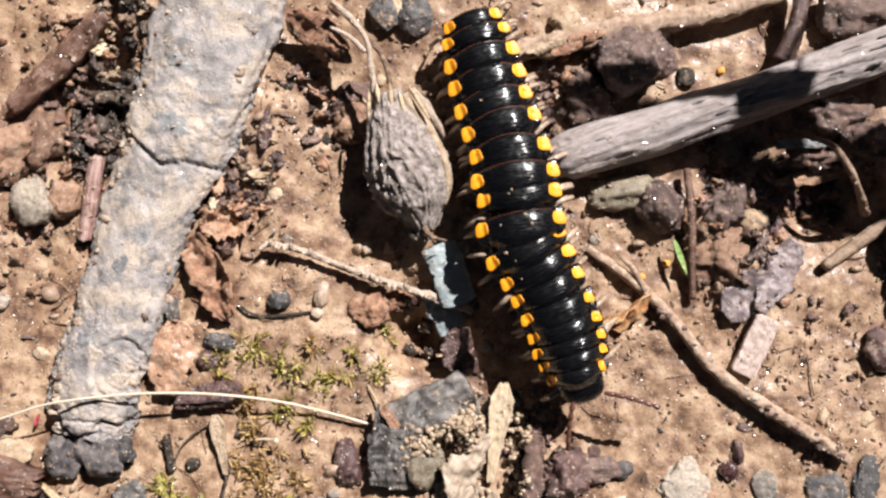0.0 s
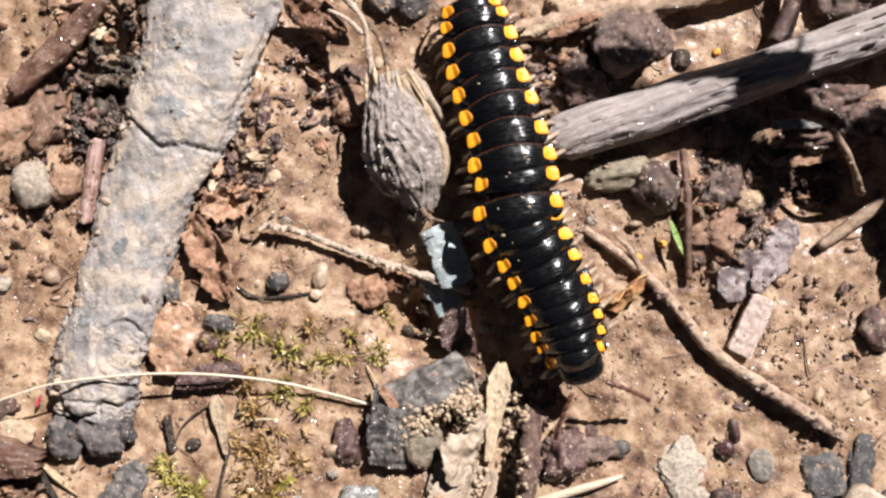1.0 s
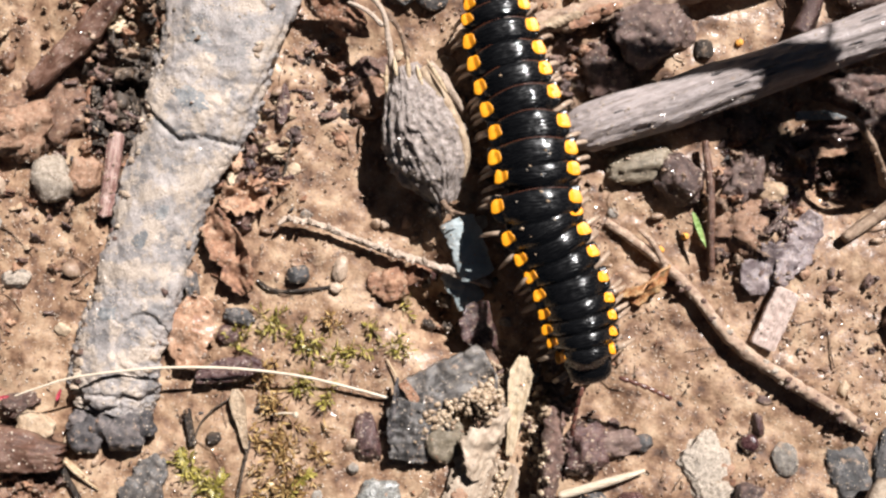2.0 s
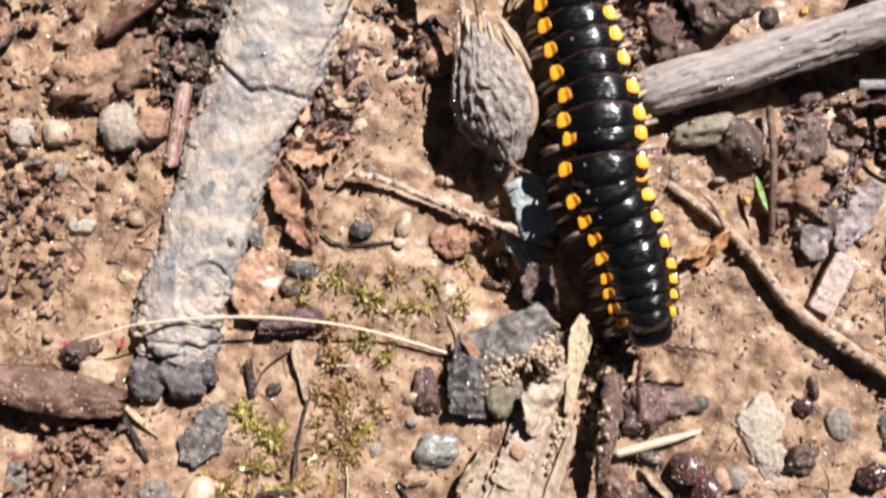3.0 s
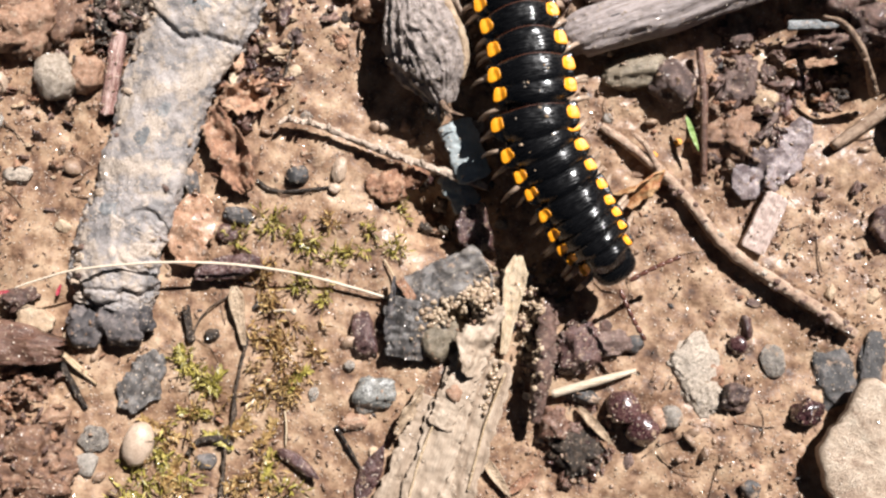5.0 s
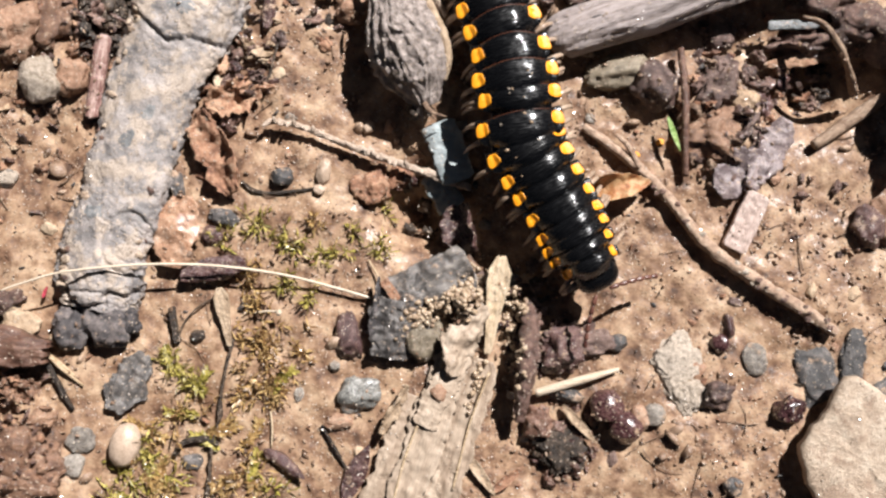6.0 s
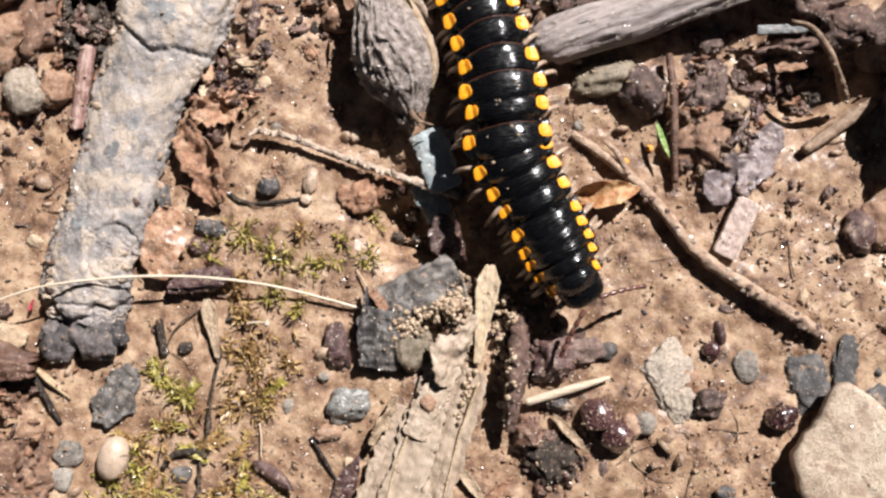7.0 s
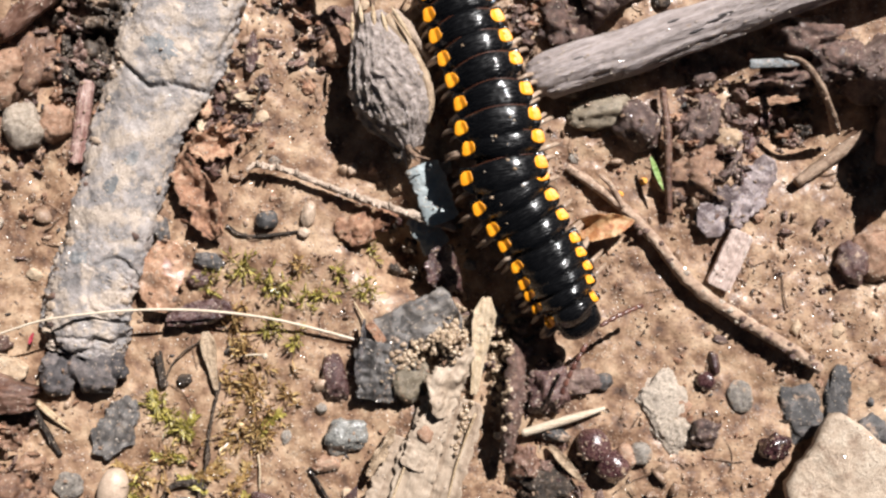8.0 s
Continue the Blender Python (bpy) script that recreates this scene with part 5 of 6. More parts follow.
# ---- moss ----
def moss(x, y, spread, n, material, label, seed, tall=1.6, big=1.0):
    rng = random.Random(seed)
    verts, faces = [], []

    def leaf(p, d, length, w):
        s = d.cross(Vector((rng.uniform(-1, 1), rng.uniform(-1, 1), 0.3))).normalized() * w
        k = len(verts)
        m = p + d * length * 0.5 + Vector((0, 0, 0.05))
        for q in (p, m + s, p + d * length, m - s):
            verts.append(tuple(c * MM for c in q))
        faces.append((k, k + 1, k + 2))
        faces.append((k, k + 2, k + 3))
    z0 = soil(x, y)
    for _ in range(n):
        a, r = rng.uniform(0, 6.283), spread * abs(rng.gauss(0, 0.5))
        sx, sy = r * math.cos(a), r * math.sin(a)
        p = Vector((sx, sy, soil(x + sx, y + sy) - z0 - 0.1))
        lean = Vector((rng.uniform(-1, 1), rng.uniform(-1, 1), rng.uniform(0.1, 0.9))).normalized()
        steps = rng.randint(4, 7)
        ln = tall * rng.uniform(0.7, 1.7)
        for k in range(steps):
            q = p + lean * ln * k / steps
            for _ in range(2):
                d = (lean * 0.6 + Vector((rng.gauss(0, 0.6), rng.gauss(0, 0.6), rng.gauss(0, 0.4)))).normalized()
                leaf(q, d, rng.uniform(0.6, 1.35) * big, rng.uniform(0.07, 0.14) * big)
    me = bpy.data.meshes.new("moss")
    me.from_pydata(verts, [], faces)
    me.materials.append(material)
    ob = new("moss", me)
    ob.matrix_world = pose(x * MM, y * MM, z0 * MM)
    tagged(ob, label, "moss", "moss tufts", "stuff")


for k, (x, y, s, n, t) in enumerate([
        (-26.9, -10.7, 1.5, 26, 1.9), (-23.0, -8.7, 1.7, 30, 1.5), (-19.3, -11.3, 1.9, 34, 1.7), (-15.3, -12.5, 1.2, 18, 1.3), (-8.9, -11.4, 1.5, 26, 1.3),
        (-12.6, -12.2, 1.2, 14, 1.1), (-19.4, -15.4, 1.5, 22, 1.4), (-17.0, -16.7, 0.9, 12, 1.2), (-32.1, -24.9, 1.0, 16, 1.9), (-30.1, -27.4, 1.2, 22, 2.0), (-32.7, -23.3, 0.7, 10, 1.5),
        (-11.9, -9.9, 1.0, 10, 1.0), (-8.4, -7.3, 0.9, 10, 1.0), (-35.8, -33.6, 1.6, 26, 2.2), (-37.4, -38.1, 2.6, 50, 2.2), (-33.2, -37.4, 2.2, 44, 2.2), (-21.0, -39.2, 1.2, 18, 1.8), (-38.3, -40.3, 3.0, 46, 2.0)]):
    moss(x, y, s * 0.75, max(5, int(n * (0.12 if k > 12 else 0.42))), MOSS, "bright green moss tuft on the mud", 300 + k, t * (1.3 if k > 12 else 1), 1.45 if k > 12 else 1.15)
for k, (x, y, s, n, t) in enumerate([
        (-23.1, -18.0, 3.0, 60, 1.2), (-22.4, -22.5, 3.4, 90, 1.3), (-21.1, -27.0, 3.6, 110, 1.5), (-23.7, -28.3, 2.4, 50, 1.4), (-17.6, -23.8, 2.2, 34, 1.0), (-32.0, -31.9, 3.2, 80, 2.0), (-34.5, -35.5, 2.4, 60, 2.2),
        (-24.2, -36.6, 3.2, 90, 1.8), (-26.8, -39.2, 3.0, 70, 1.8), (-16.1, -8.3, 3.0, 26, 0.9), (-24.1, -14.2, 2.0, 34, 1.0), (-33.2, -40.6, 3.0, 70, 1.8), (-30.1, -29.0, 2.0, 30, 1.4)]):
    moss(x, y, s, int(n * (0.16 if y < -28.5 else 0.3)), DRYMOSS, "olive-brown dried moss mat", 400 + k, t, 1.2)


def moss_shoot(pts, material, label, seed, leaf=0.95):
    """A creeping shoot: a thin stem clothed in overlapping pointed leaves."""
    rng = random.Random(seed)
    ox, oy = pts[0]
    rows = curve_points([(x - ox, y - oy, soil(x, y) + 0.45 + 0.25 * math.sin(2.0 * k), 0.09) for k, (x, y) in enumerate(pts)], 9)
    bm = tube([tuple(q) for q in rows[::3]] if len(rows) > 6 else rows, 5, 2, 1, 0.1, 1, seed)
    for i in range(len(rows) - 1):
        p, t = Vector(rows[i][:3]), (Vector(rows[i + 1][:3]) - Vector(rows[i][:3])).normalized()
        side = t.cross(Vector((0, 0, 1))).normalized()
        for s in (-1, 1):
            d = (t * rng.uniform(0.5, 1.0) + side * s * rng.uniform(0.4, 1.0) + Vector((0, 0, rng.uniform(0.0, 0.7)))).normalized()
            w = d.cross(Vector((rng.uniform(-0.3, 0.3), rng.uniform(-0.3, 0.3), 1))).normalized() * rng.uniform(0.13, 0.2)
            l = leaf * rng.uniform(0.7, 1.3)
            v = [bm.verts.new(q) for q in (p, p + d * l * 0.4 + w, p + d * l + Vector((0, 0, -0.1)), p + d * l * 0.4 - w, p + d * l * 0.45 + Vector((0, 0, -0.05)))]
            bm.faces.new((v[0], v[1], v[4]))
            bm.faces.new((v[1], v[2], v[4]))
            bm.faces.new((v[2], v[3], v[4]))
            bm.faces.new((v[3], v[0], v[4]))
    thing("moss_shoot", bm, material, label, "moss", ox, oy, group="moss shoots", smooth=False)


moss_shoot([(-33.4, -22.6), (-32.7, -24.4), (-31.6, -25.8), (-30.3, -27.0), (-28.6, -28.2)], MOSS, "bright yellow-green moss shoot on bare mud", 1, 0.95)
moss_shoot([(-29.6, -27.6), (-28.9, -26.6), (-28.3, -25.6)], MOSS, "short bright green moss shoot", 2)
rng = random.Random(77)
for k in range(18):
    a = rng.uniform(0, 6.283)
    x, y = [(-35.4, -33.4), (-37.6, -38.6), (-30.2, -31.8), (-22.6, -37.2), (-33.2, -38.6), (-25.6, -36.0), (-21.0, -26.6)][k % 7]
    x, y = x + rng.uniform(-1.8, 1.8), y + rng.uniform(-1.8, 1.8)
    pts = [(x, y)]
    for j in range(3):
        a += rng.uniform(-0.5, 0.5)
        pts.append((pts[-1][0] + 1.3 * math.cos(a), pts[-1][1] + 1.3 * math.sin(a)))
    moss_shoot(pts, (MOSS, DRYMOSS, DRYMOSS)[k % 3], ("bright green creeping moss shoot", "golden-brown creeping moss shoot", "golden-brown creeping moss shoot")[k % 3], 20 + k)


# ---- crumbs and grit ----
CLEAN = ("seed_pod", "pale_splinter", "wood_chip", "bark", "flat_stone", "strip", "blade_strip", "folded_tip", "bud_scale", "grey_branch", "green_leaflet", "dry_grass_stem", "seed", "bleached_stalk", "white_sprout", "husk", "shaft", "seam", "sepal", "stalk", "curled_leaf", "moss")


def scatter(name, label, material, n, lo, hi, seed, squash, gate, spread=0.5, keep=0.55, smooth=False, clean=CLEAN):
    """Loose grains that have come to rest on the soil and on whatever lies there, each a small angular lump."""
    rng = random.Random(seed)
    bm = bmesh.new()
    bmesh.ops.create_icosphere(bm, subdivisions=1, radius=1.0)
    unit = [v.co.copy() for v in bm.verts]
    tri = [[v.index for v in f.verts] for f in bm.faces]
    bm.free()
    bpy.context.view_layer.update()
    deps = bpy.context.evaluated_depsgraph_get()
    verts, faces = [], []
    while n > 0:
        x, y = rng.uniform(-65, 63), rng.uniform(-55, 37)
        if fbm(x * 0.13, y * 0.13, seed, 4) < gate - rng.random() * spread:
            continue
        n -= 1
        hit, place, normal, _, ob, _ = scene.ray_cast(deps, Vector((x * MM, y * MM, 0.05)), Vector((0, 0, -1)))
        if not hit or ob.name.split(".")[0] in clean:
            continue
        r = lo * (hi / lo) ** (rng.random() ** 2.6)
        if ob.name != "ground":
            r = min(r, 0.32)
            if rng.random() < keep:
                continue
        rot = Euler((rng.uniform(0, 6), rng.uniform(0, 6), rng.uniform(0, 6))).to_matrix()
        sc = (r * rng.uniform(0.6, 1.5), r * rng.uniform(0.6, 1.3), r * squash)
        z = place.z / MM + r * 0.12
        k = len(verts)
        for u in unit:
            q = rot @ Vector((u.x * sc[0], u.y * sc[1], u.z * sc[2])) * (1 + rng.uniform(-0.3, 0.3))
            verts.append(((q.x + x) * MM, (q.y + y) * MM, (q.z + z) * MM))
        faces += [[i + k for i in f] for f in tri]
    me = bpy.data.meshes.new(name)
    me.from_pydata(verts, [], faces)
    me.polygons.foreach_set("use_smooth", [smooth] * len(faces))
    me.materials.append(material)
    tagged(new(name, me), label, "grit", kind="stuff")


scatter("soil_crumbs", "loose brown soil crumbs of many sizes", CRUMB, 15000, 0.08, 0.42, 5, 0.5, 0.2)
scatter("soil_lumps", "soft lumps of damp mud", CRUMB, 500, 0.3, 1.2, 25, 0.5, 0.3, keep=0.97, smooth=True)
scatter("quartz_grit", "sparse glittering quartz grains in the mud", GLINT, 32000, 0.07, 0.14, 6, 0.8, 0.05, spread=0.8, keep=0.3, clean=("green_leaflet", "dry_grass_stem", "seed", "bleached_stalk", "white_sprout", "curled_leaf"))
scatter("dark_litter", "tiny dark flecks of rotted litter", PEAT, 240, 0.12, 0.5, 7, 0.2, 0.15, keep=0.985)
scatter("slate_flecks", "small dull grey flecks of slate bedded in mud", SLATE, 260, 0.15, 0.7, 17, 0.2, 0.15, keep=0.985, smooth=True)
scatter("bark_flecks", "tiny rusty flecks of bark", RUST, 1100, 0.12, 0.6, 8, 0.3, 0.2, keep=0.95)


def wet_sand(patches):
    """Coarse wet sand stuck in clumps: x, y, half length, half width, turn, grains."""
    rng = random.Random(31)
    bpy.context.view_layer.update()
    deps = bpy.context.evaluated_depsgraph_get()
    bm = bmesh.new()
    for cx, cy, a, b, turn, n in patches:
        co, si = math.cos(math.radians(turn)), math.sin(math.radians(turn))
        for _ in range(n):
            u, v = rng.gauss(0, 0.5) * a, rng.gauss(0, 0.5) * b
            x, y = cx + u * co - v * si, cy + u * si + v * co
            struck, place, normal, _, ob, _ = scene.ray_cast(deps, Vector((x * MM, y * MM, 0.05)), Vector((0, 0, -1)))
            if not struck or ob.name.split(".")[0] in ("pale_splinter", "body_ring", "yellow_spot"):
                continue
            r = rng.uniform(0.14, 0.42)
            grain = bmesh.ops.create_icosphere(bm, subdivisions=1, radius=1.0, matrix=Matrix.Translation((x, y, place.z / MM + r * rng.uniform(0, 0.9))) @ Euler((rng.uniform(0, 6), rng.uniform(0, 6), 0)).to_matrix().to_4x4() @ Matrix.Diagonal((r * rng.uniform(0.7, 1.4), r, r * rng.uniform(0.6, 1.1), 1)))
            for q in grain["verts"]:
                q.co += Vector((rng.uniform(-1, 1), rng.uniform(-1, 1), rng.uniform(-1, 1))) * r * 0.18
    me = mesh_of("wet_sand", bm, SAND)
    tagged(new("wet_sand", me), "coarse tan wet sand clinging to bark and splinter", "sand", kind="stuff")


wet_sand([(0.9, -16.9, 3.4, 1.5, 24, 230), (6.9, -18.3, 1.3, 2.2, 0, 120), (-3.4, -18.9, 3.8, 1.3, 28, 110), (6.6, -22.6, 1.0, 3.4, 4, 90), (2.4, -26.5, 0.9, 4.0, -12, 40)])


def fibres():
    """Hair-fine rootlets and straw fibres strewn on the mud."""
    rng = random.Random(21)
    bm = bmesh.new()
    for k in range(150):
        x, y, a = rng.uniform(-64, 62), rng.uniform(-54, 36), rng.uniform(0, 6.283)
        l, r = rng.uniform(1.5, 6), rng.uniform(0.04, 0.12)
        pts = []
        for j in range(4):
            z = soil(x, y) + skin(x, y) + 0.15 + 0.3 * rng.random()
            pts.append((x, y, z, r * (1 - 0.2 * j)))
            a += rng.uniform(-0.5, 0.5)
            x, y = x + math.cos(a) * l / 3, y + math.sin(a) * l / 3
        tube(pts, 5, 3, 1, 0.2, 1, k, bm=bm)
    ob = thing("fibres", bm, TWIG, "hair-fine rootlets strewn on the mud", "rootlets", 0, 0, kind="stuff")


fibres()

PEBBLES = [rock_mesh("pebble", 1.6, 1.3, 1.0, m_, 500 + k, 0.25, 8, level=3) for k, m_ in enumerate([BROWNROCK, GREYSTONE, ORANGESTONE, SLATE, TANSTONE, CLOD, RUST])]
rng = random.Random(11)
for k in range(98):
    x, y = rng.uniform(-64, 62), rng.uniform(-54, 36)
    s = rng.uniform(0.6, 1.5)
    ob = new("pebble", PEBBLES[k % 7])
    ob.matrix_world = pose(x * MM, y * MM, (soil(x, y) + skin(x, y) - 0.06 * s) * MM, rng.uniform(-25, 25), rng.uniform(-25, 25), rng.uniform(0, 360)) @ Matrix.Diagonal((s, s * rng.uniform(0.7, 1.3), s * 0.8, 1))
    tagged(ob, ["small brown pebble in the mud", "small grey pebble in the mud", "small rusty pebble in the mud", "small dark slate pebble in the mud", "small tan pebble in the mud", "small soil lump on the mud", "small rusty bark crumb on the mud"][k % 7], "pebble", "small pebbles")

# ---- the millipede ----
RING_WIDTH = [5.55, 6.56, 7.1, 7.14, 7.12, 7.16, 7.43, 7.81, 8.3, 7.69, 8.18, 7.35, 7.41, 7.28, 7.21, 7.02, 6.36, 5.2]
RING_STEP = [1.75, 1.52, 1.65, 2.10, 2.69, 2.37, 2.36, 2.51, 3.16, 2.15, 2.87, 3.02, 2.65, 2.56, 2.50, 2.41, 1.78, 1.50]


def at(x, y, z, a, roll=0):
    return pose(x * MM, y * MM, z * MM, 0, roll, a)


def arch(u):
    """Cross profile of the back: broad and flat-topped, dying out into the side lobes."""
    k = min(1.0, abs(u) / 0.83)
    return (1 - k ** 2.7) * (1 - 0.1 * k * k)


class RingShape:
    """The upper surface of one body ring: an arched back with flat side lobes; its hind edge (+y) lies over the next ring."""

    def __init__(self, w, length, dome, first, seed, bow):
        self.bow = bow
        self.round = 4.0 - 6 * max(0.0, bow - 0.06)     # blunt, crowded rings in front, evenly rounded ones behind
        self.w, self.length, self.dome, self.first, self.seed = w, length, dome, first, seed
        self.half = w / 2 + 0.66
        self.bulge = min(1.0, length / 2.5)

    def wide(self, v):
        """Half width along the ring, as a share: a narrow front, then the lobe with a rounded front corner."""
        if v < -0.34:
            return 0.74
        if v < 0.0:
            k = (v + 0.34) / 0.34
            return 0.74 + 0.25 * math.sqrt(max(0.0, 1 - (1 - k) ** 2))
        return 0.99 + 0.01 * min(1.0, v * 4) - 0.06 * max(0.0, (v - 0.46) / 0.1) ** 2

    def sweep(self, u, v):
        if self.first:
            return -0.3 * u * u * v * self.length
        bow = self.bow * (1 - min(1.0, abs(u) / 0.8) ** 2) * max(0.0, min(1.0, (v + 0.5) / 0.6))
        return (0.13 * abs(u) ** 3 * (1 if v > 0 else 0.4) + bow) * self.length

    def lift(self, v):
        z = 0.14 - (0.37 * (max(0.0, v + 0.1) / 0.6) ** self.round if v > -0.1 else 3.4 * (v + 0.1) ** 2)
        if v > 0.5:
            z -= 60 * (v - 0.5) ** 2
        return z * self.bulge

    def top(self, u, v):
        hump = arch(u)
        z = self.dome * hump + self.lift(v) * (0.3 + 0.7 * hump) - 0.16 * max(0.0, (abs(u) - 0.8) / 0.2) ** 2
        x, y = u * self.half, v * self.length
        return z + (0.07 * fbm(x * 0.5 + self.seed * 9, y * 0.8, self.seed * 3.7, 3) + 0.022 * fbm(x * 1.2 + self.seed, y * 3.2, self.seed * 5.1, 2)) * hump

    def place(self, u, v):
        return u * self.half * self.wide(v), v * self.length + self.sweep(u, v), self.top(u, v)

    def height_at(self, x, y):
        u, v = x / self.half, y / self.length
        for _ in range(3):
            v = (y - self.sweep(u, v)) / self.length
            u = max(-1.0, min(1.0, x / (self.half * self.wide(v))))
        return self.top(u, v)


def ring_mesh(shape):
    bm = bmesh.new()
    n = 44
    rows = []
    for v in (-0.85, -0.66, -0.52, -0.44, -0.37, -0.3, -0.23, -0.16, -0.09, -0.02, 0.06, 0.14, 0.22, 0.3, 0.37, 0.43, 0.48, 0.52, 0.545, 0.56):
        row = [bm.verts.new(shape.place(2 * k / n - 1, v)) for k in range(n + 1)]
        for k in range(n - 1, 0, -1):
            u = 2 * k / n - 1
            x, y, _ = shape.place(u, v)
            z = -0.34 if abs(u) > 0.62 else -0.34 - 2.0 * math.sqrt(max(0, 1 - (u / 0.62) ** 2))
            row.append(bm.verts.new((x, y, z + min(0.0, shape.lift(v)) * 0.35)))
        rows.append(row)
    m = len(rows[0])
    for p, q in zip(rows, rows[1:]):
        for k in range(m):
            bm.faces.new((p[k], p[(k + 1) % m], q[(k + 1) % m], q[k]))
    bm.faces.new(rows[0])
    bm.faces.new(rows[-1])
    return bm


def spot_bm(shape, side, cx, cy, sx, sy, seed):
    """A flush blot of colour that follows the lobe: straight within, rounded without, its rim a little uneven."""
    bm = bmesh.new()
    n, m = 28, 6
    centre = bm.verts.new((side * cx, cy, shape.height_at(side * cx, cy) + 0.045))
    loops = []
    for j in range(1, m + 2):
        r = min(1.0, j / m)
        loop = []
        for k in range(n):
            a = 2 * math.pi * k / n
            c, d = math.cos(a), math.sin(a)
            e = (abs(c) ** 3.4 + abs(d) ** 3.4) ** (-1 / 3.4) * (1 + 0.12 * fbm(c * 1.1 + seed * 5.3, d * 1.1, side * 2.0, 3))
            px, py = c * e * r, d * e * r
            x = cx + sx * px * (1 - 0.16 * py)
            y = cy + sy * py * (1 + 0.1 * px) - 0.16 * sx * px
            z = shape.height_at(side * min(x, shape.half * 0.985), y)
            loop.append(bm.verts.new((side * x, y, z + (0.045 - 0.015 * r ** 4 if j <= m else -0.12))))
        loops.append(loop)
    for k in range(n):
        bm.faces.new((centre, loops[0][k], loops[0][(k + 1) % n]))
    for p, q in zip(loops, loops[1:]):
        for k in range(n):
            bm.faces.new((p[k], p[(k + 1) % n], q[(k + 1) % n], q[k]))
    bm.faces.new(loops[-1])
    return bm


def leg_bm(side, reach):
    pts = [(side * 1.4, 0, -1.6, 0.3), (side * 2.6, -0.1, -1.3, 0.34), (side * 3.9, 0.0, -1.15, 0.3), (side * reach * 0.84, 0.12, -1.3, 0.28), (side * reach, 0.2, -2.6, 0.24), (side * (reach + 0.4), 0.22, -5.7, 0.07)]
    bm = tube(pts, 7, 3, 1, 0.05, 1, 2)
    return bm


LEGS = {}
millipede = base("millipede", "glossy black millipede with yellow-orange spots along both flanks, crawling", "millipede", 0, 0)
rings, legs = [], []
for k in range(18):
    w, step = RING_WIDTH[k], max(1.75, RING_STEP[k])
    length = min(3.2, step * 1.08) if k > 3 else max(1.55, RING_STEP[k]) * 1.02
    shape = RingShape(w, length, w * (0.2 + 0.17 * max(0.0, 1 - k / 6)) if k else 2.0, k == 0, k + 1, lerp(0.04, 0.26, min(1, max(0, k - 5) / 6)))
    ring = part("body_ring", ring_mesh(shape), SHELL, millipede)
    rings.append(ring)
    # yellow spot on the hind corner of each lobe
    for s in (-1, 1):
        sx = (0.56 if k == 0 else lerp(0.6, 0.68, min(1, k / 6)) * (0.92 if k > 15 else 1)) * (lerp(0.55, 1, min(1, k / 6)) if s > 0 else 1)
        sy = 0.66 if k == 0 else lerp(0.46, 0.76, min(1, k / 9)) * (0.78 if k > 15 else 1)
        part("yellow_spot", spot_bm(shape, s, w / 2, (0.3 if k else 0.2) * length, sx, sy, k + 1), YELLOW, ring, "amber-yellow spot")
    # reddish seam along the hind rim of the back plate
    if k >= 8:
        pts = []
        for j in range(17):
            u = 1.5 * j / 16 - 0.75
            x, y, z = shape.place(u, 0.53)
            pts.append((x, y + 0.02, z, 0.05))
        part("seam", tube(pts, 5, 2, 1, 0.2, 1, k), SEAM, ring, "thin reddish-brown hind rim")
    # crumbs of soil stuck to the back
    rng = random.Random(60 + k)
    for j in range({6: 1, 7: 3, 8: 3, 9: 4, 10: 2, 13: 1}.get(k, 0)):
        u, v = rng.uniform(-0.55, 0.35), rng.uniform(-0.1, 0.45)
        x, y, z = shape.place(u, v)
        d = rng.uniform(0.1, 0.36)
        ob = new("dirt_speck", rock_mesh("dirt_speck", d * 1.4, d, d * 0.6, SANDSTONE if j % 2 else TANSTONE, 960 + 10 * k + j, 0.4, 4, level=1))
        ob.parent = ring
        ob.matrix_local = pose(x * MM, y * MM, (z + 0.05) * MM, 0, 0, rng.uniform(0, 360))
    # legs: one pair on the first three rings, two pairs on the others
    for j, fore in enumerate([0.1] if k < 3 else [-0.5, 0.35]):
        for s in (-1, 1):
            key = (s, round(w))
            if key not in LEGS:
                LEGS[key] = mesh_of("leg", leg_bm(s, w / 2 + (1.9 if s < 0 else 2.0)), LEGSKIN)
            leg = new("leg", LEGS[key])
            leg.parent = ring
            tagged(leg, "pale brown jointed leg")
            legs.append((leg, k, j, s, fore * length))

bm = bmesh.new()
bmesh.ops.create_icosphere(bm, subdivisions=3, radius=1.0)
for v in bm.verts:
    v.co = (v.co.x * 1.7, v.co.y * 0.75, v.co.z * 0.8)
part("tail_plate", bm, SHELL, rings[17], "rounded black tail plate").matrix_local = pose(0, 0.75 * MM, 0.15 * MM, -12)

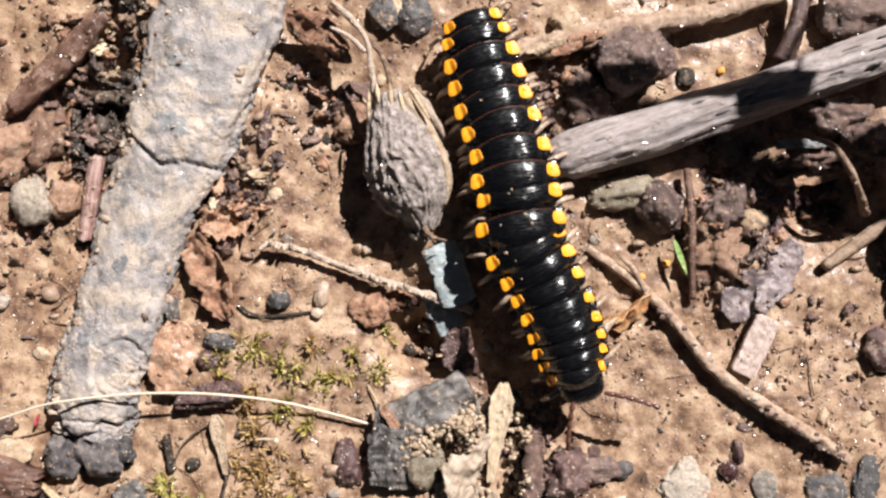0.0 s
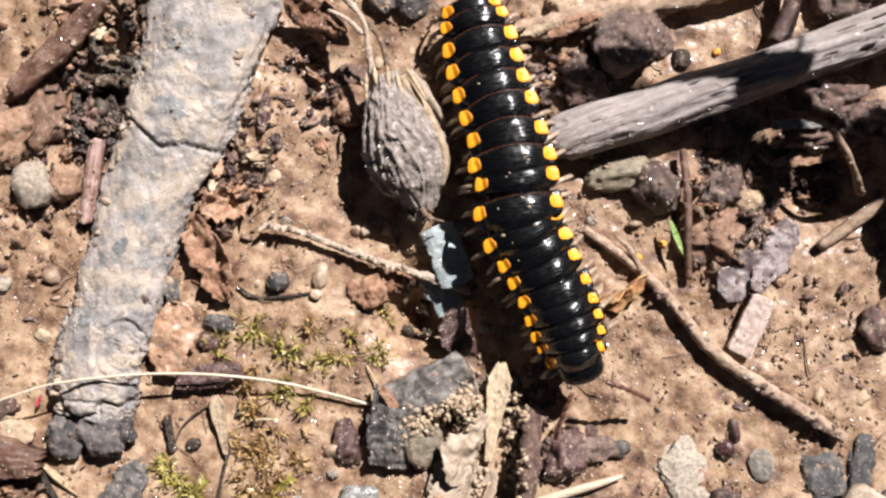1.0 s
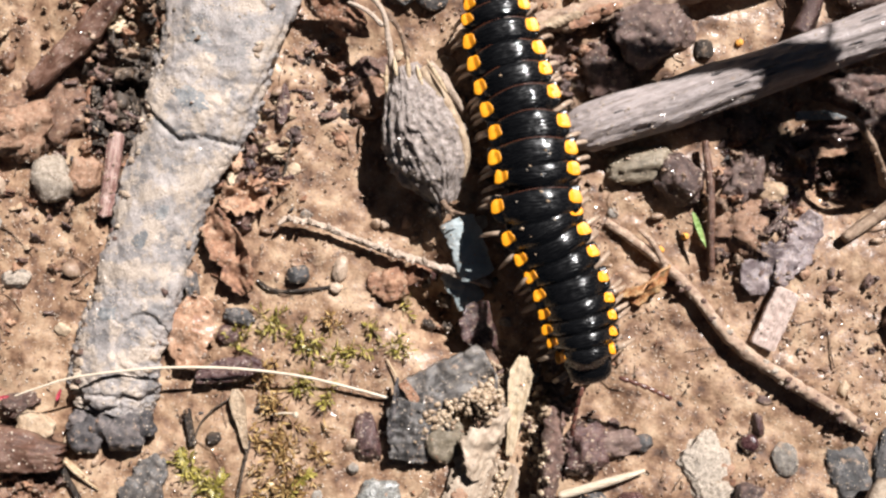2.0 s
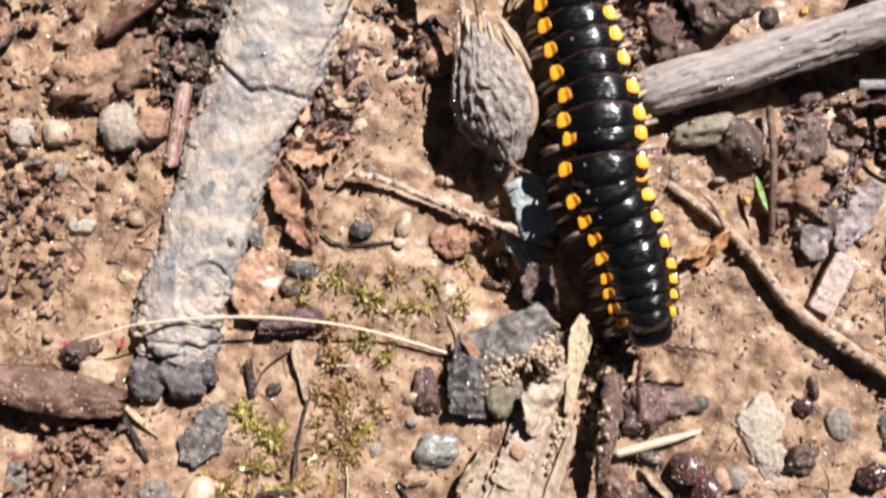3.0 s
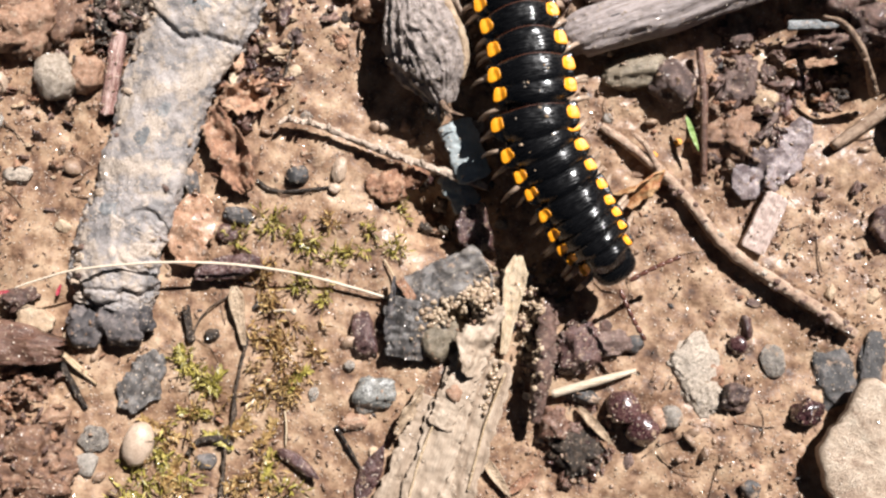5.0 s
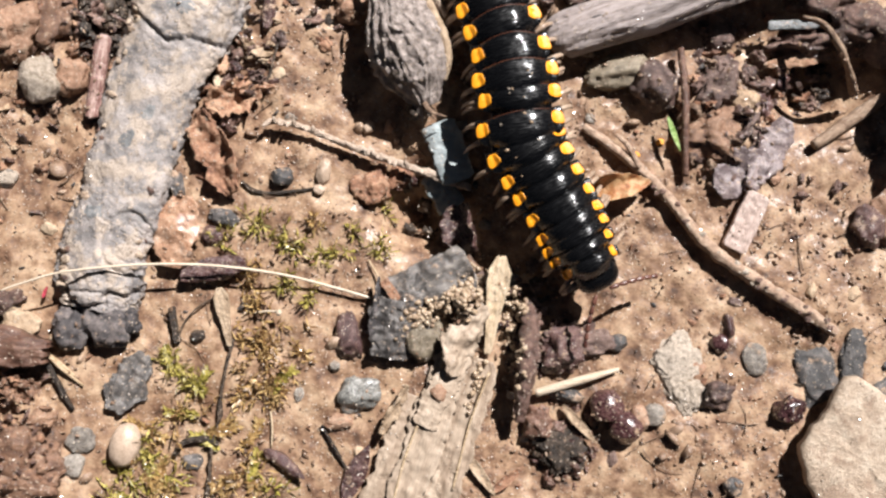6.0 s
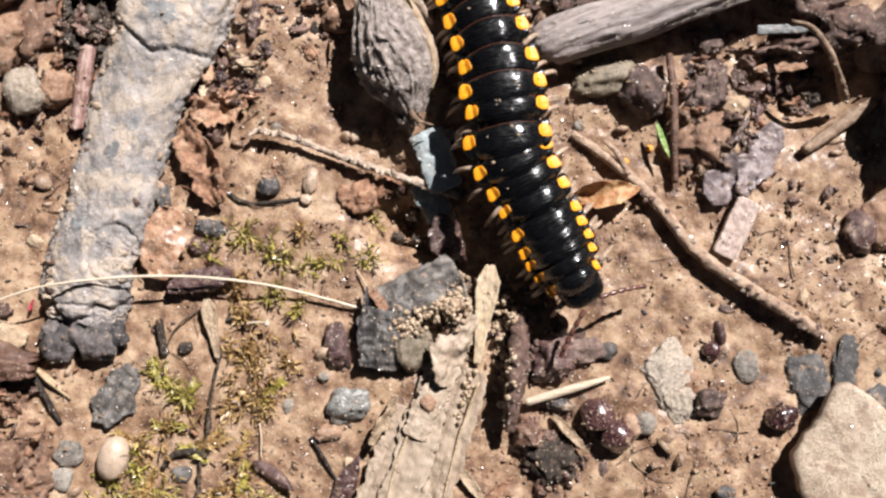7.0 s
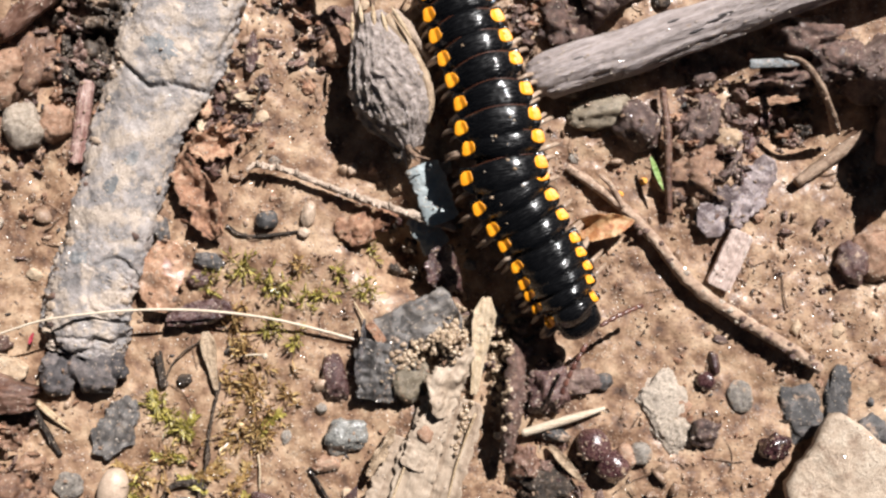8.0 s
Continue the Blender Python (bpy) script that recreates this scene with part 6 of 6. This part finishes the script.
# head under the front plate, with two feelers
bm = bmesh.new()
bmesh.ops.create_icosphere(bm, subdivisions=4, radius=1.0)
for v in bm.verts:
    q = v.co
    kk = (abs(q.x) ** 2.6 + abs(q.y) ** 2.6 + abs(q.z) ** 2.6) ** (-1 / 2.6)
    v.co = (q.x * kk * 2.45, q.y * kk * 1.75, q.z * kk * 1.25 + 0.1 * math.cos(q.x * 3))
head = part("head", bm, SHELL, rings[0], "smooth blackish-brown head")
head.matrix_local = pose(0, -1.35 * MM, -0.75 * MM, 24)
antennae = []
for s in (-1, 1):
    x, feeler = 0.0, None
    for k in range(6):
        l = 1.15 - 0.05 * k
        z0, z1 = 0.25 * math.sin(x * 0.5), 0.25 * math.sin((x + l) * 0.5)
        y0, y1 = -0.04 * x * x * s * 0.5, -0.04 * (x + l) ** 2 * s * 0.5
        joint = [(x, y0, z0, 0.16), (x + l * 0.3, lerp(y0, y1, 0.3), lerp(z0, z1, 0.3), 0.25), (x + l * 0.8, lerp(y0, y1, 0.8), lerp(z0, z1, 0.8), 0.3), (x + l, y1, z1, 0.17)]
        bm = tube(joint, 7, 3, 1, 0.02, 1, k)
        if feeler is None:
            feeler = part("antenna", bm, FEELER, millipede, "thin dark-red jointed feeler")
        else:
            part("joint", bm, FEELER, feeler)
        x += l
    antennae.append(feeler)


# unseen stalk added farther off: its blades shade rock and branch, then swing away
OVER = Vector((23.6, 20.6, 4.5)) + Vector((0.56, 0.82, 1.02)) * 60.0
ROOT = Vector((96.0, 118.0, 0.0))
shadow_stalk = base("shadow_stalk", "unseen stalk with four blades, added to cast a moving shadow", "stalk", ROOT.x, ROOT.y)
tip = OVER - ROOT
part("stem", tube([(0, 0, -2, 1.1), (tip.x * 0.15, tip.y * 0.15, 40, 0.9), (lerp(0, tip.x + 11, 0.55), tip.y * 0.55, tip.z + 10, 0.6), (tip.x + 11, tip.y, tip.z + 0.4, 0.25)], 8, 10, 1, 0.1, 4, 1), TWIG, shadow_stalk)
part("leaf_blade", flake_bm(25.0, 4.4, 0.2, -14, -10, "other", 88, 0.1, 0.3), TAN, shadow_stalk, "unseen curled blade added to cast shade").matrix_local = pose(tip.x * MM, tip.y * MM, tip.z * MM, 0, 0, -9)
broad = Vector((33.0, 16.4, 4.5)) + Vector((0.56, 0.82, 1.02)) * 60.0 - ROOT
part("leaf_blade", flake_bm(10.5, 6.6, 0.2, -14, -10, "other", 91, 0.1, 0.2), TAN, shadow_stalk, "unseen broad blade added to cast shade").matrix_local = pose(broad.x * MM, broad.y * MM, broad.z * MM, 0, 0, -24)


# two more added blades, which shade the hollow below the branch
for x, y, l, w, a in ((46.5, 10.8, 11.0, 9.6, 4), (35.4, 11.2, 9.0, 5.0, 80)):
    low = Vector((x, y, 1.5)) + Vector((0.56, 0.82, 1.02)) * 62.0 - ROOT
    part("leaf_blade", flake_bm(l, w, 0.2, -14, -10, "other", 95, 0.1, 0.2), TAN, shadow_stalk, "unseen curled blade added to cast shade").matrix_local = pose(low.x * MM, low.y * MM, low.z * MM, 0, 0, a)


# ---- things that move ----
def motions():
    walk(rings[0], [(0, at(12.89, -11.04, 6.51, 17.0, -7)), (0.5, at(13.75, -11.05, 6.51, 25.5, -7)), (1, at(13.15, -11.33, 6.51, 19.2, -7)), (2.5, at(11.62, -12.19, 6.51, 8.9, -7)), (3.5, at(11.66, -12.59, 6.51, 23.9, -7)), (4.5, at(14.28, -12.34, 6.51, 38.4, -7)), (6, at(14.82, -13.22, 6.51, 27.7, -7)), (6.5, at(14.20, -13.98, 6.51, 31.2, -7)), (7, at(14.30, -13.97, 6.51, 30.8, -7)), (7.5, at(14.22, -13.96, 6.51, 30.6, -7)), (8, at(14.57, -13.80, 6.51, 30.3, -7))])
    walk(rings[1], [(0, at(12.60, -9.57, 6.43, 17.7, -7)), (0.5, at(13.09, -9.68, 6.43, 22.8, -7)), (1, at(12.76, -9.85, 6.43, 18.1, -7)), (2.5, at(11.21, -10.66, 6.43, 10.0, -7)), (3.5, at(11.29, -11.12, 6.43, 21.4, -7)), (4, at(11.70, -11.16, 6.43, 26.3, -7)), (4.5, at(13.20, -11.10, 6.43, 37.0, -7)), (6, at(13.97, -11.84, 6.43, 29.2, -7)), (6.5, at(13.35, -12.43, 6.43, 28.1, -7)), (7, at(13.52, -12.44, 6.43, 30.4, -7)), (7.5, at(13.52, -12.39, 6.43, 27.2, -7)), (8, at(13.73, -12.22, 6.43, 28.7, -7))])
    walk(rings[2], [(0, at(12.17, -8.20, 6.23, 18.2, -6)), (0.5, at(12.52, -8.31, 6.23, 22.7, -6)), (1, at(12.30, -8.42, 6.23, 20.4, -6)), (2.5, at(10.96, -9.13, 6.23, 11.7, -6)), (3.5, at(11.00, -9.64, 6.23, 21.3, -6)), (4.5, at(12.38, -9.89, 6.23, 35.7, -6)), (6, at(13.40, -10.46, 6.23, 31.9, -6)), (6.5, at(12.74, -11.13, 6.23, 25.6, -6)), (7, at(12.88, -11.09, 6.23, 28.7, -6)), (7.5, at(12.98, -10.97, 6.23, 27.1, -6)), (8, at(13.23, -10.80, 6.23, 26.8, -6))])
    walk(rings[3], [(0, at(11.78, -6.56, 6.06, 19.6, -4)), (0.5, at(11.98, -6.72, 6.06, 21.7, -4)), (1, at(11.80, -6.81, 6.06, 19.7, -4)), (2.5, at(10.76, -7.53, 6.06, 13.1, -4)), (3.5, at(10.75, -8.21, 6.06, 19.3, -4)), (4.5, at(11.61, -8.49, 6.06, 33.1, -4)), (6, at(12.83, -9.13, 6.06, 32.5, -4)), (7, at(12.27, -9.81, 6.06, 29.7, -4)), (7.5, at(12.46, -9.69, 6.06, 28.2, -4)), (8, at(12.67, -9.51, 6.06, 28.9, -4))])
    walk(rings[4], [(0, at(11.12, -4.76, 6.05, 20.3)), (0.5, at(11.27, -4.92, 6.05, 20.7)), (1, at(11.14, -4.99, 6.05, 20.4)), (2.5, at(10.24, -5.59, 6.05, 14.7)), (3.5, at(10.16, -6.26, 6.05, 17.3)), (4, at(10.17, -6.61, 6.05, 17.3)), (4.5, at(10.72, -6.82, 6.05, 28.6)), (6, at(11.91, -7.36, 6.05, 30.1)), (6.5, at(11.40, -8.00, 6.05, 27.0)), (7, at(11.63, -8.25, 6.05, 26.6)), (7.5, at(11.83, -8.17, 6.05, 25.8)), (8, at(12.03, -8.02, 6.05, 26.4))])
    walk(rings[5], [(0, at(10.02, -2.32, 6.22, 25.0)), (0.5, at(10.09, -2.48, 6.22, 25.4)), (1, at(9.99, -2.54, 6.22, 24.7)), (2.5, at(9.34, -3.07, 6.22, 21.2)), (3.5, at(9.27, -3.75, 6.22, 21.0)), (4, at(9.15, -4.23, 6.22, 21.2)), (4.5, at(9.42, -4.51, 6.22, 24.2)), (6, at(10.45, -5.07, 6.22, 27.4)), (6.5, at(10.15, -5.53, 6.22, 26.0)), (7, at(10.20, -5.58, 6.22, 25.6)), (7.5, at(10.47, -5.56, 6.22, 26.4)), (8, at(10.63, -5.45, 6.22, 27.4))])
    walk(rings[6], [(0, at(8.98, -0.22, 6.54, 28.5)), (0.5, at(9.05, -0.43, 6.54, 28.3)), (1, at(8.99, -0.47, 6.54, 27.4)), (2.5, at(8.32, -0.93, 6.54, 24.5)), (3.5, at(8.24, -1.64, 6.54, 23.9)), (4, at(8.15, -2.11, 6.54, 23.7)), (4.5, at(8.38, -2.45, 6.54, 25.7)), (6, at(9.25, -3.04, 6.54, 30.2)), (6.5, at(8.97, -3.47, 6.54, 27.6)), (7, at(9.05, -3.55, 6.54, 27.8)), (7.5, at(9.22, -3.51, 6.54, 28.6)), (8, at(9.42, -3.48, 6.54, 30.0))])
    walk(rings[7], [(0, at(7.66, 1.88, 6.91, 26.0)), (0.5, at(7.75, 1.63, 6.91, 26.3)), (1, at(7.68, 1.60, 6.91, 25.5)), (2.5, at(7.25, 1.12, 6.91, 22.3)), (3.5, at(7.08, 0.36, 6.91, 22.5)), (4, at(7.03, -0.07, 6.91, 22.3)), (4.5, at(7.21, -0.41, 6.91, 23.9)), (6, at(7.96, -0.98, 6.91, 25.8)), (6.5, at(7.81, -1.42, 6.91, 24.5)), (7, at(7.85, -1.44, 6.91, 24.3)), (7.5, at(8.03, -1.37, 6.91, 25.2)), (8, at(8.13, -1.32, 6.91, 27.6))])
    walk(rings[8], [(0, at(6.95, 4.14, 7.19, 9.6)), (0.5, at(7.05, 3.88, 7.19, 9.9)), (1, at(7.01, 3.78, 7.19, 9.4)), (2.5, at(6.55, 3.34, 7.19, 6.6)), (3.5, at(6.59, 2.58, 7.19, 7.5)), (4, at(6.34, 2.16, 7.19, 8.0)), (4.5, at(6.53, 1.82, 7.19, 9.4)), (6, at(7.14, 1.14, 7.19, 10.7)), (6.5, at(7.09, 0.73, 7.19, 9.1)), (7, at(7.10, 0.66, 7.19, 9.3)), (7.5, at(7.25, 0.71, 7.19, 10.4)), (8, at(7.25, 0.81, 7.19, 12.0))])
    walk(rings[9], [(0, at(6.75, 7.46, 7.30, 8.1)), (0.5, at(6.86, 7.21, 7.30, 8.5)), (1, at(6.87, 7.13, 7.30, 8.0)), (2.5, at(6.64, 6.77, 7.30, 5.3)), (3.5, at(6.53, 6.10, 7.30, 5.8)), (4, at(6.34, 5.55, 7.30, 5.9)), (4.5, at(6.48, 5.23, 7.30, 7.4)), (6, at(7.01, 4.48, 7.30, 8.6)), (6.5, at(7.01, 4.14, 7.30, 7.0)), (7, at(7.05, 4.08, 7.30, 7.2)), (7.5, at(7.15, 4.10, 7.30, 7.9)), (8, at(7.14, 4.11, 7.30, 9.3))])
    walk(rings[10], [(0, at(6.34, 9.27, 7.19, 9.0)), (0.5, at(6.37, 9.01, 7.19, 9.4)), (1, at(6.37, 8.95, 7.19, 8.9)), (2.5, at(6.23, 8.59, 7.19, 6.7)), (3.5, at(6.17, 7.90, 7.19, 6.7)), (4, at(6.01, 7.47, 7.19, 7.0)), (4.5, at(6.15, 7.16, 7.19, 8.4)), (6, at(6.55, 6.58, 7.19, 10.1)), (6.5, at(6.56, 6.22, 7.19, 8.5)), (7, at(6.61, 6.16, 7.19, 8.7)), (7.5, at(6.72, 6.20, 7.19, 9.4)), (8, at(6.61, 6.22, 7.19, 10.7))])
    walk(rings[11], [(0, at(5.85, 11.99, 6.90, 10.9)), (0.5, at(5.89, 11.74, 6.90, 11.3)), (1, at(5.92, 11.70, 6.90, 10.6)), (2.5, at(5.95, 11.40, 6.90, 8.7)), (3.5, at(5.87, 10.73, 6.90, 8.6)), (4, at(5.59, 10.38, 6.90, 8.9)), (4.5, at(5.71, 10.04, 6.90, 9.7)), (6, at(6.12, 9.35, 6.90, 11.3)), (6.5, at(6.14, 9.00, 6.90, 10.3)), (7, at(6.21, 8.95, 6.90, 10.7)), (7.5, at(6.27, 8.91, 6.90, 11.2)), (8, at(6.16, 8.98, 6.90, 12.3))])
    walk(rings[12], [(0, at(5.02, 14.99, 6.53, 17.5)), (0.5, at(5.07, 14.74, 6.53, 17.9)), (1, at(5.10, 14.72, 6.53, 17.3)), (2.5, at(5.09, 14.35, 6.53, 13.7)), (3.5, at(5.01, 13.69, 6.53, 13.5)), (4, at(4.96, 13.34, 6.53, 11.9)), (4.5, at(5.03, 12.99, 6.53, 12.7)), (6, at(5.25, 12.50, 6.53, 17.5)), (6.5, at(5.33, 12.17, 6.53, 16.5)), (7, at(5.38, 12.12, 6.53, 16.9)), (7.5, at(5.41, 12.07, 6.53, 17.4)), (8, at(5.24, 12.13, 6.53, 18.5))])
    walk(rings[13], [(0, at(4.14, 17.44, 6.16, 17.0)), (0.5, at(4.19, 17.25, 6.16, 16.8)), (1, at(4.27, 17.19, 6.16, 17.0)), (2.5, at(4.33, 16.97, 6.16, 15.1)), (3.5, at(4.26, 16.31, 6.16, 15.0)), (4, at(4.28, 15.98, 6.16, 13.3)), (4.5, at(4.31, 15.62, 6.16, 14.2)), (6, at(4.31, 15.06, 6.16, 19.0)), (6.5, at(4.43, 14.75, 6.16, 18.0)), (7, at(4.47, 14.69, 6.16, 18.3)), (7.5, at(4.48, 14.63, 6.16, 18.9)), (8, at(4.26, 14.67, 6.16, 19.9))])
    walk(rings[14], [(0, at(3.48, 19.92, 5.88, 15.6)), (0.5, at(3.53, 19.74, 5.88, 15.4)), (1, at(3.60, 19.65, 5.88, 14.8)), (2.5, at(3.65, 19.47, 5.88, 12.6)), (3.5, at(3.59, 18.81, 5.88, 12.4)), (4, at(3.69, 18.50, 5.88, 10.7)), (4.5, at(3.68, 18.13, 5.88, 11.6)), (6, at(3.47, 17.52, 5.88, 16.4)), (6.5, at(3.64, 17.22, 5.88, 15.4)), (7, at(3.66, 17.15, 5.88, 15.8)), (7.5, at(3.64, 17.09, 5.88, 16.3)), (8, at(3.38, 17.11, 5.88, 17.4))])
    walk(rings[15], [(0, at(2.89, 22.38, 5.69, 16.9)), (0.5, at(2.95, 22.20, 5.69, 16.7)), (1, at(3.05, 22.12, 5.69, 15.9)), (2.5, at(3.06, 21.99, 5.69, 14.1)), (3.5, at(3.00, 21.33, 5.69, 14.0)), (4, at(3.17, 21.04, 5.69, 12.3)), (4.5, at(3.13, 20.66, 5.69, 13.1)), (6, at(2.71, 19.99, 5.69, 18.0)), (6.5, at(2.91, 19.70, 5.69, 17.0)), (7, at(2.93, 19.63, 5.69, 17.3)), (7.5, at(2.88, 19.56, 5.69, 17.9)), (8, at(2.58, 19.57, 5.69, 18.9))])
    walk(rings[16], [(0, at(2.23, 24.94, 5.58, 17.0)), (0.5, at(2.30, 24.77, 5.58, 16.8)), (1, at(2.40, 24.71, 5.58, 16.0)), (2.5, at(2.48, 24.42, 5.58, 14.1)), (3.5, at(2.43, 23.76, 5.58, 14.0)), (4, at(2.67, 23.49, 5.58, 12.3)), (4.5, at(2.59, 23.10, 5.58, 13.2)), (6, at(1.97, 22.37, 5.58, 18.0)), (6.5, at(2.22, 22.10, 5.58, 17.0)), (7, at(2.22, 22.03, 5.58, 17.3)), (7.5, at(2.14, 21.95, 5.58, 17.9)), (8, at(1.80, 21.94, 5.58, 18.9))])
    walk(rings[17], [(0, at(1.86, 26.61, 5.53, 17.7)), (0.5, at(1.94, 26.44, 5.53, 17.5)), (1, at(2.06, 26.19, 5.53, 14.2)), (2.5, at(2.19, 25.92, 5.53, 12.3)), (3.5, at(2.14, 25.26, 5.53, 12.2)), (4, at(2.43, 24.99, 5.53, 10.5)), (4.5, at(2.32, 24.60, 5.53, 11.4)), (6, at(1.57, 23.84, 5.53, 16.2)), (6.5, at(1.85, 23.58, 5.53, 15.2)), (7, at(1.84, 23.50, 5.53, 15.5)), (7.5, at(1.75, 23.42, 5.53, 16.1)), (8, at(1.38, 23.41, 5.53, 17.1))])
    # the added shadow caster sways a little, then swings round on its root
    walk(shadow_stalk, [(t, pose(ROOT.x * MM, ROOT.y * MM, 0, 0, 0, a)) for t, a in (
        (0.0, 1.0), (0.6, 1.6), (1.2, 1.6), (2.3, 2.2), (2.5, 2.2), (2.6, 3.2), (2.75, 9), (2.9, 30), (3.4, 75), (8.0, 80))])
    # the amber leaf is pushed over as the millipede passes
    rest = curled_leaf.matrix_world.copy()
    spot = rest.translation
    pushed = pose(spot.x - 0.0002, spot.y + 0.0004, spot.z + 0.0006, 5, -4, 8)
    walk(curled_leaf, [(0, rest), (4.7, rest), (5.8, pushed), (8.0, pushed)])
    # each leg swings to and fro, one after the other along the body
    for leg, k, j, s, y in legs:
        rows = []
        for i in range(21):
            t = 0.4 * i
            ph = 2 * math.pi * (t / 2.4 + (2 * k + j) / 7.0)
            rows.append((t, pose(0, y * MM, 0, 0, -s * 5 * max(0, math.cos(ph)), s * 11 * math.sin(ph) + (26 if s < 0 and k < 8 else 12))))
        walk(leg, rows)
    walk(antennae[0], [(0, pose(0.01252, -0.01389, 0.0060, 0, 25, -101)), (1.0, pose(0.01271, -0.01523, 0.0060, 0, 25, -114)), (2.5, pose(0.01101, -0.01546, 0.0060, 0, 25, -102)), (3.5, pose(0.01201, -0.01640, 0.0060, 0, 25, -86)), (4.5, pose(0.01630, -0.01573, 0.0060, 0, 0, -63)), (6.5, pose(0.01531, -0.01694, 0.0060, 0, 19, -119)), (8.0, pose(0.01608, -0.01737, 0.0060, 0, 0, -124))])
    walk(antennae[1], [(0, pose(0.01574, -0.01296, 0.0060, 0, 0, -8)), (1.0, pose(0.01632, -0.01411, 0.0060, 0, 25, -16)), (2.5, pose(0.01442, -0.01455, 0.0060, 0, 0, -16)), (3.5, pose(0.01336, -0.01575, 0.0060, 0, 25, 23)), (4.5, pose(0.01724, -0.01478, 0.0060, 0, 0, 35)), (6.5, pose(0.01688, -0.01599, 0.0060, 0, 25, 18)), (8.0, pose(0.01756, -0.01547, 0.0060, 0, 25, 30))])


motions()
